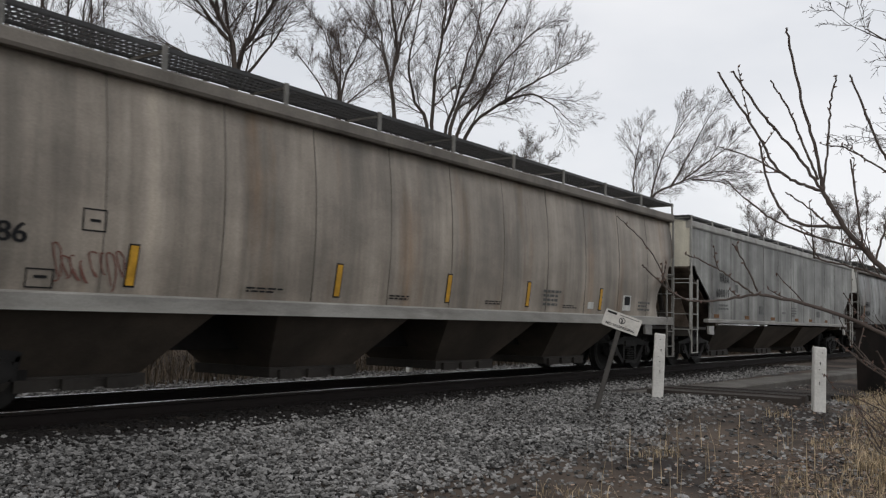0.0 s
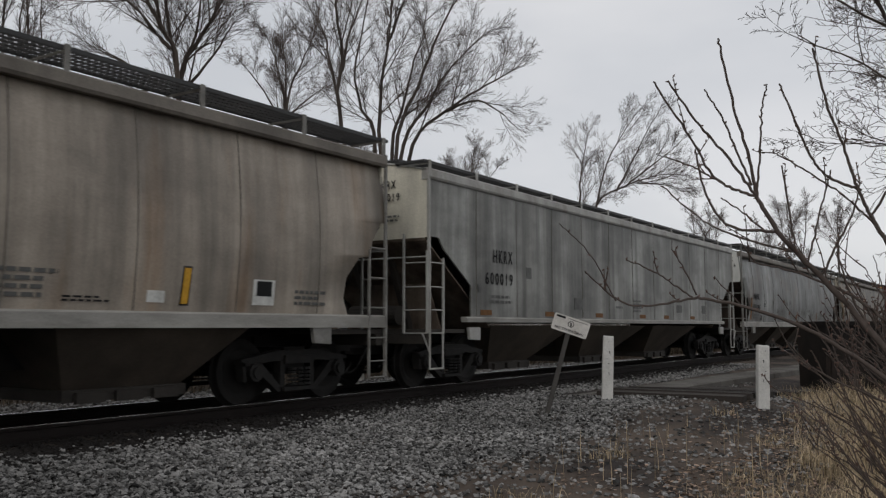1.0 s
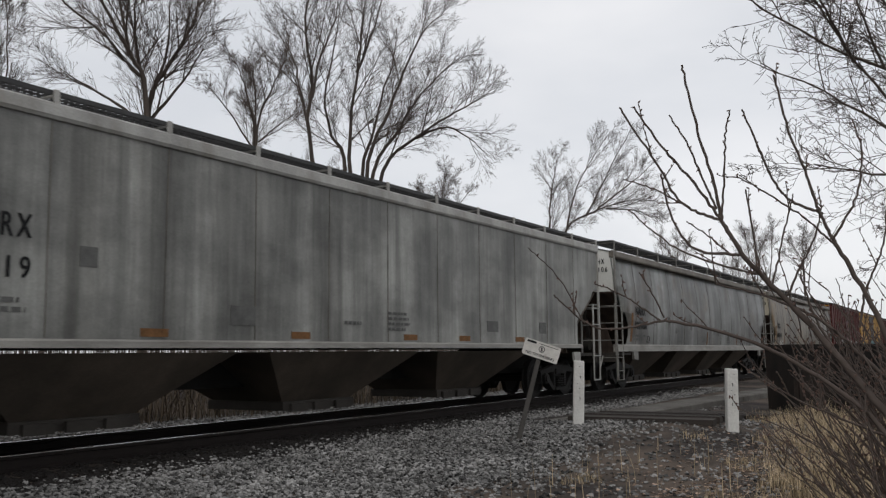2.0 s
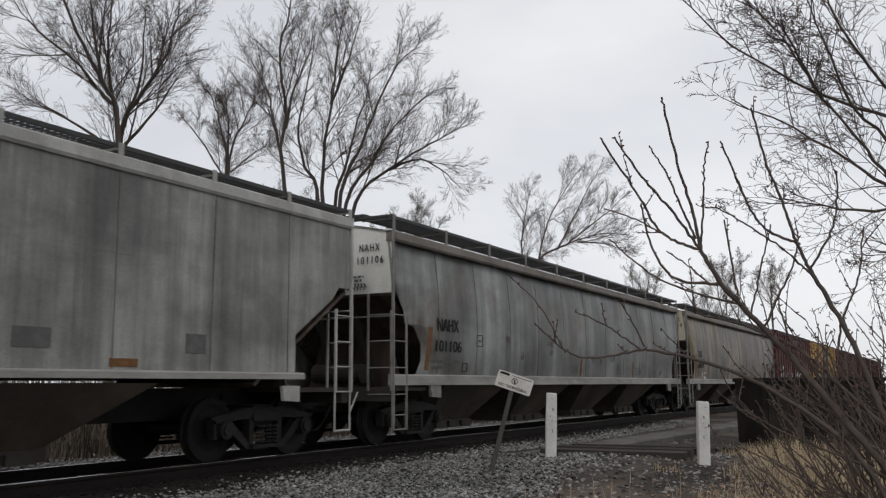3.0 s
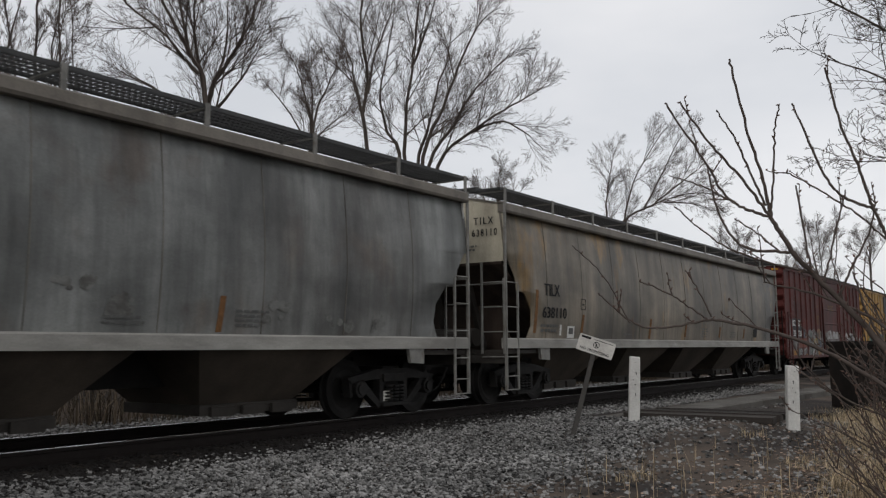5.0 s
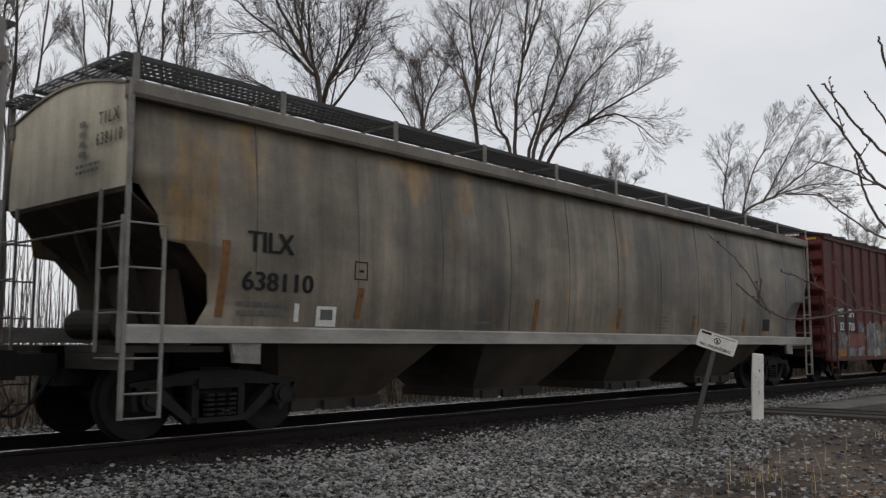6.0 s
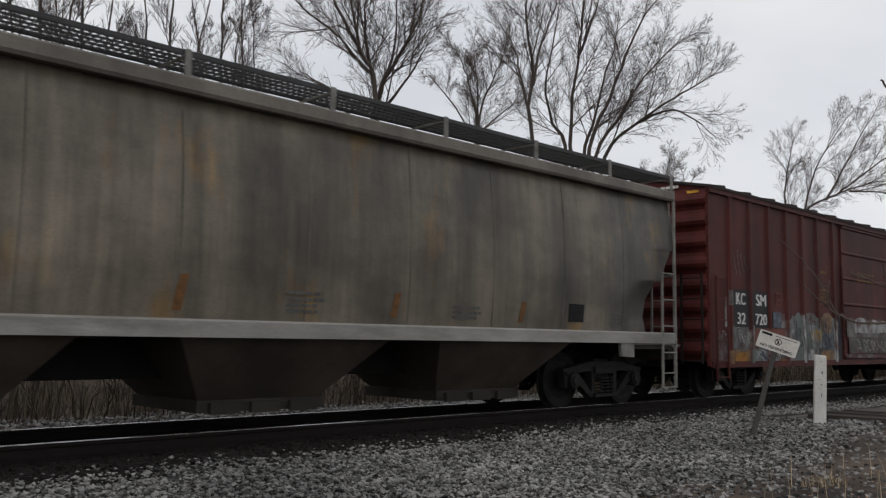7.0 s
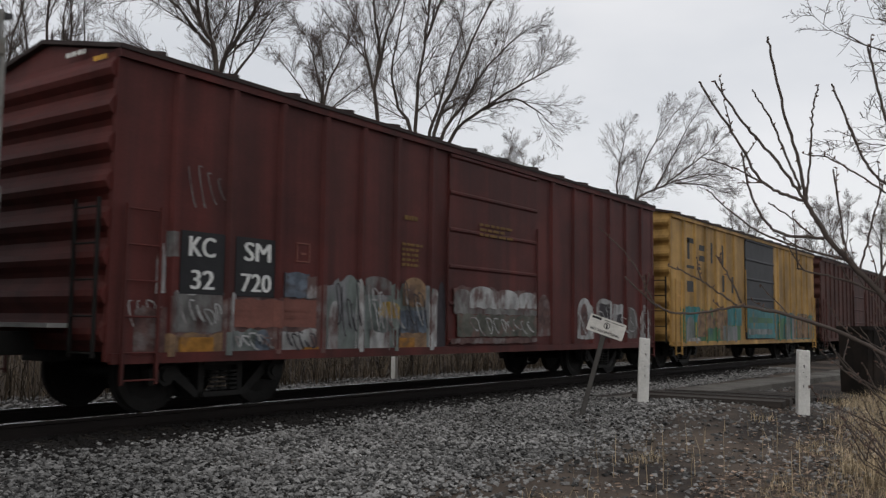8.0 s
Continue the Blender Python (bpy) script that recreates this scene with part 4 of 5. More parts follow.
bars(1, -0.5, -1.0, 4.14, 4.24, M["pale_plate"], Kc, end_place(-0.005), seed=5)
bars(1, -1.1, -1.45, 4.0, 4.1, M["reflector"], Kc, end_place(-0.03), seed=6)

Y_RIBS = tuple(0.95 + 0.88 * k for k in range(6)) + tuple(10.4 + 0.85 * k for k in range(6))
BOX_Y = boxcar(101.45, M["yellow"], M["door_dark"], "faded yellow boxcar with dark door and teal graffiti band", Y_RIBS, (6.45, 9.7), 15.8)
Yc = BOX_Y[0]
Y_SIDE = lambda x: ribbed(x, Y_RIBS)
spray(Yc, ((0.67, 5.95, 0.70, 1.72, "green", 2), (0.91, 2.25, 1.26, 1.70, "teal", 0), (2.00, 3.30, 0.86, 1.62, "tan", 1), (3.30, 4.50, 0.77, 1.64, "tan", 0), (4.52, 6.04, 1.20, 1.75, "teal", 0),
           (1.09, 1.76, 0.70, 1.42, "sage", 1), (2.68, 3.93, 0.70, 1.15, "green", 2), (4.20, 5.58, 0.70, 1.25, "sage", 2), (1.29, 2.19, 0.70, 0.85, "pale", 1)), Y_SIDE, 14)
spray(Yc, ((9.81, 15.66, 0.70, 1.80, "teal", 2), (10.17, 12.11, 0.70, 1.52, "green", 1), (11.32, 12.95, 0.70, 1.74, "sage", 1), (12.53, 15.19, 0.78, 1.73, "tan", 1)), Y_SIDE, 15)
spray(Yc, ((6.47, 9.66, 0.80, 1.80, "teal", 0), (6.63, 9.40, 1.30, 1.49, "green", 0), (6.60, 9.36, 0.92, 1.11, "sage", 0)), lambda x: 1.588, 16)
# remains of large letters, too broken to read
for k, (x, w, z, h) in enumerate(((1.25, 0.18, 3.0, 0.55), (1.25, 0.5, 3.45, 0.14), (2.2, 0.45, 3.0, 0.16), (2.2, 0.45, 3.3, 0.16), (3.2, 0.14, 3.0, 0.6), (4.2, 0.14, 3.0, 0.6), (4.2, 0.4, 2.2, 0.5), (5.1, 0.4, 2.2, 0.5), (1.2, 0.5, 2.1, 0.3), (1.2, 1.1, 2.75, 0.08))):
    bm = bmesh.new()
    box(bm, x, x + w, -1.526, -1.519, z, z + h)
    part("painted_bar", bm, M["door_dark"], Yc)

B_RIBS = tuple(0.9 + 0.85 * k for k in range(7)) + tuple(9.9 + 0.85 * k for k in range(6))
BOX_B = [boxcar(118.55, M["brown"], M["brown"], "dull brown ribbed boxcar in the freight train", B_RIBS, (6.6, 9.3))]
for k in range(1, 4):
    c = copy_thing(BOX_B[0][0], pose(0, 0, 0))
    BOX_B.append((c, 118.55 + 16.5 * k))
    for o in c.children_recursive:
        if o.name.startswith("wheelset"):
            WHEELS.append((o, o.location.x))
CARS = [HOP_A, HOP_H, HOP_N, HOP_T, BOX_K, BOX_Y] + BOX_B


# ---- beside the track ----
def marker_post(x, y, z, h, w, lean, label):
    """A square wooden post with a chamfered, split top and dark nail marks."""
    bm = bmesh.new()
    k = w / 2
    c = 0.012
    out = [(-k, -k + c), (-k + c, -k), (k - c, -k), (k, -k + c), (k, k - c), (k - c, k), (-k + c, k), (-k, k - c)]
    rings = []
    for zz, s, dz in ((-0.15, 1.0, 0), (0.0, 1.0, 0), (h * 0.5, 0.99, 0), (h - 0.02, 0.98, 0.012), (h, 0.9, 0.012)):
        rings.append([bm.verts.new((a * s + 0.004 * math.sin(zz * 7 + i), b * s, zz + dz * math.sin(i * 2.1))) for i, (a, b) in enumerate(out)])
    for a, b in zip(rings, rings[1:]):
        for i in range(8):
            bm.faces.new((a[i], a[(i + 1) % 8], b[(i + 1) % 8], b[i]))
    bm.faces.new(rings[-1])
    bm.faces.new(rings[0][::-1])
    p = tagged(new("marker_post"), label, "post", "marker posts")
    p.matrix_basis = pose(x, y, z, lean[0], lean[1], -64)
    part("shaft", bm, M["white_paint"], p)
    for j in range(5):
        bm = bmesh.new()
        zz = h * (0.92 - 0.11 * j)
        zz -= 0.05 * abs(math.sin(j * 5.3))
        rod(bm, (0.025 * math.sin(j * 4.1 + h * 9), -k - 0.003, zz), (0.025 * math.sin(j * 4.1 + h * 9) + 0.006, -k - 0.003, zz - 0.015 - 0.035 * (j % 3 == 1)), 0.007 + 0.004 * (j % 2), 0.004, 6)
        part("nail_stain", bm, M["grey_ink"], p)
    return p


marker_post(13.75, 5.74, -0.11, 1.04, 0.175, (0, 2.2), "white painted square wooden post in the ballast edge")
marker_post(14.25, 3.4, -0.13, 0.92, 0.175, (0, 1.5), "chipped white wooden post beside dry grass")


def make_sign():
    s = tagged(new("warning_sign"), "tilted white no trespassing sign on a leaning steel post", "sign")
    s.matrix_basis = pose(11.85, 5.92, -0.30, 0, 0, -62)
    bm = bmesh.new()
    a, b = Vector((0.0, 0, 0.0)), Vector((0.37, 0, 1.36))
    d = (b - a).normalized()
    n = Vector((-d.z, 0, d.x))
    for q0, q1, y0, y1 in ((-0.035, 0.035, 0.0, 0.008), (-0.035, -0.027, 0.0, 0.04), (0.027, 0.035, 0.0, 0.04)):
        prism(bm, [a + n * q0 + Vector((0, y0, 0)), a + n * q1 + Vector((0, y0, 0)), b + n * q1 + Vector((0, y0, 0)), b + n * q0 + Vector((0, y0, 0))], (0, y1 - y0, 0))
    part("sign_post", bm, M["steel"], s, "leaning perforated steel post")
    tilt = pose(0.39, -0.02, 1.40, 0, 19, -4)
    bm = bmesh.new()
    w, h, r = 0.27, 0.122, 0.02
    pts = []
    for cx, cz, a0 in ((w - r, h - r, 0), (-w + r, h - r, 90), (-w + r, -h + r, 180), (w - r, -h + r, 270)):
        for k in range(4):
            an = radians(a0 + 30 * k)
            pts.append((cx + r * math.cos(an), -0.004, cz + r * math.sin(an)))
    prism(bm, pts, (0, 0.008, 0))
    panel = part("sign_panel", bm, M["sign_white"], s, "dirty white sign panel", tilt)
    lettering("NO TRESPASSING", -0.215, 0.215, -0.095, -0.055, INK, panel, lambda u, z: (u, -0.0065, z))
    for x0, x1, z0, z1, y in ((-0.24, -0.10, 0.072, 0.104, 0.0062), (-0.06, 0.23, 0.086, 0.094, 0.0062)):
        bm = bmesh.new()
        box(bm, x0, x1, -y, -0.003, z0, z1)
        part("sign_bar", bm, INK, panel)
    bm = bmesh.new()
    for k in range(20):
        a0, a1 = 6.2832 * k / 20, 6.2832 * (k + 1) / 20
        bm.faces.new([bm.verts.new((rr * math.cos(a), -0.0066, 0.02 + rr * math.sin(a))) for rr, a in ((0.037, a0), (0.047, a0), (0.047, a1), (0.037, a1))])
    bm.faces.new([bm.verts.new(p) for p in ((-0.031, -0.0066, 0.045), (-0.025, -0.0066, 0.051), (0.031, -0.0066, -0.005), (0.025, -0.0066, -0.011))])
    bm.faces.new([bm.verts.new(p) for p in ((-0.009, -0.0064, -0.012), (0.009, -0.0064, -0.012), (0.009, -0.0064, 0.042), (-0.009, -0.0064, 0.042))])
    part("prohibition_symbol", bm, INK, panel)


make_sign()


def make_crossing():
    slab = tagged(new("crossing_slab"), "grey concrete edge slab along the track crossing", "slab", kind="structure")
    bm = bmesh.new()
    for k in range(5):
        x = 3.4 * k
        prism(bm, [(x, 0.0, -0.4), (x, 0.0, -0.03), (x, 0.04, 0.0), (x, 0.74, 0.005), (x, 0.78, -0.03), (x, 0.78, -0.4)], (3.38, 0, 0))
    slab.matrix_basis = pose(14.6, 6.08, -0.13, 0, 0, -2.8)
    part("slab_length", bm, M["concrete"], slab)
    deck = tagged(new("plank_crossing"), "weathered dark timber plank crossing with wide gaps", "deck", kind="structure")
    bm = bmesh.new()
    box(bm, -0.09, 0.09, -1.22, 1.22, -0.06, 0.04)
    bmesh.ops.bevel(bm, geom=bm.edges[:], offset=0.012, segments=1)
    me = bpy.data.meshes.new("plank")
    bm.to_mesh(me)
    bm.free()
    me.materials.append(M["wood"])
    rnd = random.Random(3)
    for k in range(26):
        p = new("plank", me)
        p.parent = deck
        px = 14.35 + 0.235 * k
        p.matrix_basis = pose(px, 4.95 + rnd.uniform(-0.06, 0.06), ground_z(px, 4.95) + 0.012 + rnd.uniform(-0.01, 0.01), 0, rnd.uniform(-4, 4), rnd.uniform(-0.7, 0.7))


make_crossing()


def make_bin():
    b = tagged(new("steel_bin"), "dark rusty steel bin behind bare shrubs", "bin")
    b.matrix_basis = pose(23.16, 2.94, -0.55, 0, 0, 35)
    bm = bmesh.new()
    prism(bm, [(-0.68, -1.5, 0.0), (-0.75, -1.5, 1.70), (0.75, -1.5, 1.70), (0.68, -1.5, 0.0)], (0, 3.0, 0))
    part("shell", bm, M["shed"], b)
    for k in range(4):
        y = -1.35 + 0.9 * k
        bm = bmesh.new()
        prism(bm, [(-0.73, y - 0.04, 0.05), (-0.80, y - 0.04, 1.66), (-0.74, y - 0.04, 1.66), (-0.67, y - 0.04, 0.05)], (0, 0.08, 0))
        part("stiffener", bm, M["shed"], b)
    bm = bmesh.new()
    for y in (-1.53, 1.47):
        box(bm, -0.80, 0.80, y, y + 0.06, 1.66, 1.75)
    box(bm, -0.81, -0.74, -1.47, 1.47, 1.66, 1.75)
    part("rim", bm, M["shed"], b)


make_bin()


# ---- trees ----
def tube(out, pts, radii, sides):
    verts, faces = out
    base = len(verts)
    for i, (p, r) in enumerate(zip(pts, radii)):
        d = (pts[min(i + 1, len(pts) - 1)] - pts[max(i - 1, 0)])
        u = d.orthogonal().normalized()
        w = d.cross(u).normalized()
        for k in range(sides):
            a = 6.2832 * k / sides
            verts.append(tuple(p + r * (math.cos(a) * u + math.sin(a) * w)))
    for i in range(len(pts) - 1):
        for k in range(sides):
            a, b = base + i * sides + k, base + i * sides + (k + 1) % sides
            faces.append((a, b, b + sides, a + sides))


def limb(rnd, p, d, length, n, wander, lift):
    pts, d = [p.copy()], d.normalized()
    for _ in range(n):
        d = (d + Vector((rnd.gauss(0, wander), rnd.gauss(0, wander), rnd.gauss(0, wander) + lift))).normalized()
        pts.append(pts[-1] + d * length / n)
    return pts


def branch(rnd, outs, p, d, length, r, level, spec):
    n, sides = ((7, 7), (6, 6), (4, 4), (3, 3), (2, 3))[level]
    pts = limb(rnd, p, d, length, n, spec["wander"] * (0.6 + 0.35 * level), spec["lift"] * (1.0 if level else 0.3))
    tip = r * (0.15 if level < 2 else 0.35 if level < 3 else 0.5)
    radii = [r + (tip - r) * i / n for i in range(n + 1)]
    tube(outs[0 if level < 2 else 1], pts, radii, sides)
    if level >= spec["levels"]:
        return
    kids = spec["kids"][level]
    start = spec["start"][level]
    for k in range(kids):
        u = start + (1 - start) * (k + rnd.random()) / kids
        i = min(n - 1, int(u * n))
        q = pts[i].lerp(pts[i + 1], u * n - i)
        along = (pts[i + 1] - pts[i]).normalized()
        side = along.orthogonal().normalized()
        side.rotate(Matrix.Rotation(rnd.uniform(0, 6.2832), 3, along))
        ang = radians(rnd.uniform(*spec["angle"]))
        nd = along * math.cos(ang) + side * math.sin(ang)
        nl = length * rnd.uniform(*spec["ratio"]) * (1.12 - 0.55 * u)
        rr = max(spec["thin"], min(radii[i] * 0.62, nl * 0.0125))
        branch(rnd, outs, q, nd, nl, rr, level + 1, spec)


def grown_tree(label, seed, limbs, radius, depth, spec, density=1.0):
    """A multi-stemmed tree: limbs as (parent or -1, ((x, z), ...)) across its broad side, spread in depth, with boughs and twigs."""
    rnd = random.Random(seed)
    outs = (([], []), ([], []))
    lean = [depth * math.sin(2.4 * i + seed) for i in range(len(limbs))]
    reach = max(z for _, pts in limbs for _, z in pts)
    for i, (parent, pts) in enumerate(limbs):
        pts = list(pts)
        if parent < 0:
            pts = [(pts[0][0] * 0.35, -0.4), (pts[0][0] * 0.55, pts[0][1] * 0.5)] + pts
        first = lean[parent] if parent >= 0 else lean[i]
        z0 = pts[0][1]
        nodes = []
        for x, z in pts:
            u = max(0.0, z - z0) / max(1.0, pts[-1][1] - z0)
            nodes.append(Vector((x, (first + (lean[i] - first) * u) * max(0.0, z) / reach, z)))
        path = []
        for j in range(len(nodes) - 1):
            q0, q1, q2, q3 = nodes[max(j - 1, 0)], nodes[j], nodes[j + 1], nodes[min(j + 2, len(nodes) - 1)]
            for k in range(4):
                t = k / 4
                path.append(0.5 * (2 * q1 + (q2 - q0) * t + (2 * q0 - 5 * q1 + 4 * q2 - q3) * t * t + (3 * q1 - q0 - 3 * q2 + q3) * t ** 3) + Vector((rnd.gauss(0, 0.03), rnd.gauss(0, 0.05), 0)))
        path.append(nodes[-1])
        n = len(path) - 1
        r0 = radius if parent < 0 else radius * 0.5
        radii = [r0 + (0.016 - r0) * (k / n) ** 0.75 for k in range(n + 1)]
        tube(outs[0], path, radii, 7)
        span = sum((b - a).length for a, b in zip(path, path[1:]))
        low = 0.36 if parent < 0 else 0.10
        for level, count in ((1, int(density * (3 + span * 0.42))), (2, int(density * span * 1.0))):
            for k in range(count):
                u = low + (0.99 - low) * (k + rnd.random()) / count
                j = min(n - 1, int(u * n))
                along = (path[j + 1] - path[j]).normalized()
                side = Vector((rnd.gauss(0, 1), rnd.gauss(0, 0.8), rnd.gauss(0.15, 0.5)))
                side = (side - along * side.dot(along)).normalized()
                ang = radians(rnd.uniform(*spec["angle"]))
                nl = spec["bough"] * rnd.uniform(0.6, 1.1) * (1.15 - 0.6 * u) * (1.0 if level == 1 else 0.5)
                branch(rnd, outs, path[j], along * math.cos(ang) + side * math.sin(ang), nl, max(spec["thin"], min(radii[j] * 0.6, nl * 0.011)), level, spec)
    t = tagged(new("tree"), label, "tree", "bare trees behind the track")
    raw("trunk", *outs[0], M["bark"], t, True)
    raw("crown", *outs[1], M["twig"], t)
    return t


BROAD = dict(levels=4, kids=(0, 9, 6, 4), start=(0.2, 0.12, 0.08, 0.1), angle=(20, 46), ratio=(0.40, 0.66), wander=0.032, lift=0.035, thin=0.0068, bough=5.6)
main = grown_tree("large bare multi-stemmed tree with dense fine twigs", 11, (
    (-1, ((-2.5, 11.9), (-2.3, 14.4), (-2.6, 17.9), (-2.1, 20.5), (-2.2, 23.4))), (0, ((-2.3, 13.8), (-1.9, 16.3), (-1.2, 18.9), (-0.9, 21.9))),
    (-1, ((-0.7, 11.0), (-1.3, 12.2), (-1.7, 14.4), (-1.2, 17.0), (-0.9, 19.9))), (-1, ((-0.4, 10.9), (-0.2, 13.5), (0.1, 16.1), (0.4, 18.7), (0.9, 21.0))),
    (-1, ((0.3, 10.6), (0.8, 12.6), (1.4, 15.0), (2.1, 17.5), (2.3, 19.4))), (-1, ((0.6, 10.6), (1.7, 13.3), (2.7, 15.9), (3.6, 17.6), (4.6, 18.4))),
    (-1, ((0.9, 10.4), (2.3, 12.8), (3.2, 14.4), (4.6, 16.0), (5.5, 16.9))), (-1, ((1.4, 10.5), (3.2, 12.4), (5.1, 13.7), (6.6, 14.6), (7.7, 15.2))),
    (7, ((3.2, 12.4), (4.9, 12.8), (6.5, 12.2), (7.2, 11.4))), (0, ((-2.5, 12.5), (-3.1, 15.3), (-3.7, 17.5), (-4.1, 19.6))), (3, ((0.0, 15.4), (1.0, 18.1), (1.6, 20.4)))),
    0.17, 3.2, dict(BROAD, bough=4.3, thin=0.006), 0.85)
main.matrix_basis = pose(37.59, 28.0, 0.45, 0, 0, -53.3)
left = grown_tree("tall bare tree with spreading upright limbs", 23, (
    (-1, ((-0.1, 10.0), (-0.7, 11.4), (-1.6, 13.1), (-2.4, 14.9), (-3.0, 17.0))), (-1, ((-0.1, 10.0), (-0.5, 12.0), (-0.6, 13.8), (-0.6, 16.4))), (-1, ((0.0, 10.1), (0.6, 11.6), (1.4, 13.2), (1.8, 14.7), (2.0, 16.5))),
    (0, ((-0.4, 10.7), (-1.6, 12.0), (-2.9, 13.0), (-3.7, 13.9))), (2, ((0.1, 10.4), (0.6, 12.7), (0.7, 15.8))), (0, ((-0.7, 11.4), (-1.1, 13.3), (-1.4, 16.2))), (2, ((0.1, 9.6), (1.2, 11.0), (1.9, 12.2))), (0, ((-0.2, 9.0), (-1.8, 10.4), (-3.0, 11.2)))),
    0.16, 2.2, dict(BROAD, bough=3.8, thin=0.0058), 0.9)
left.matrix_basis = pose(22.0, 26.0, 0.45, 0, 0, -40.2)
small = grown_tree("slender bare tree with fine rounded crown", 31, (
    (-1, ((0.0, 14.9), (-0.4, 17.2), (-1.0, 19.0), (-1.7, 20.3))), (-1, ((0.1, 14.9), (0.1, 17.6), (-0.1, 19.6), (-0.2, 20.8))), (-1, ((0.2, 14.9), (0.9, 17.2), (1.5, 18.6), (2.0, 19.7))),
    (0, ((-0.1, 14.0), (-1.8, 16.8), (-2.7, 18.0), (-3.3, 18.8))), (2, ((0.3, 14.2), (2.0, 16.1), (2.9, 16.8)))),
    0.14, 2.4, dict(BROAD, bough=3.0, thin=0.0065), 1.1)
small.matrix_basis = pose(42.45, 40.0, 0.45, 0, 0, -46.7)
arching = grown_tree("bare tree with arching limbs over the track", 41, (
    (-1, ((2.2, 10.3), (4.5, 11.8), (7.2, 12.6), (9.5, 12.5))), (0, ((3.8, 11.4), (5.0, 13.7), (6.2, 16.0), (7.4, 18.0))), (0, ((4.5, 11.8), (6.8, 13.7), (8.4, 15.0), (9.3, 16.0))),
    (-1, ((0.8, 10.0), (1.1, 13.3), (1.6, 15.6))), (0, ((2.2, 10.3), (3.1, 13.7), (4.8, 16.8), (6.0, 18.5))), (0, ((5.4, 12.0), (7.6, 11.8), (9.0, 11.2)))),
    0.17, 3.0, dict(BROAD, bough=3.4, thin=0.0068), 1.25)
arching.matrix_basis = pose(64.75, 30.0, 0.45, 0, 0, -65.1)
thin = grown_tree("thin upright bare tree", 53, (
    (-1, ((0.1, 8.0), (0.0, 11.5), (0.2, 15.0), (0.1, 18.5))), (0, ((0.05, 7.0), (0.7, 10.0), (1.1, 13.0), (1.3, 16.0))), (0, ((0.05, 6.0), (-0.7, 9.5), (-1.0, 13.0), (-1.1, 15.5)))),
    0.11, 1.2, dict(BROAD, bough=2.4, thin=0.006, angle=(16, 34)), 1.0)
thin.matrix_basis = pose(9.6, 27, 0.4)
# further trees of the same kinds
for src, x, y, turn, k in ((thin, 7.2, 24, 70, 1.0), (thin, 11.6, 29, 150, 0.95), (thin, 13.9, 27, 20, 0.9), (thin, 15.9, 28, 220, 0.92), (thin, 18.6, 30, 100, 0.9), (thin, 5.0, 27, 190, 1.0),
                           (left, 2.0, 30, 140, 1.0),
                           (small, 52, 42, 60, 0.72), (small, 66, 40, 130, 0.80), (small, 59, 44, 250, 0.62), (left, 98, 34, 200, 0.62), (small, 88, 26, 10, 0.6), (small, 112, 17.5, 100, 0.72), (main, 104, 23, 250, 0.55),
                           (thin, -6, 27, 45, 1.0), (small, 130, 26, 190, 0.9), (small, 75, 52, 222, 0.8)):
    c = copy_thing(src, pose(x, y, 0.4, 0, 0, turn))
    c.scale = (k, k, k)

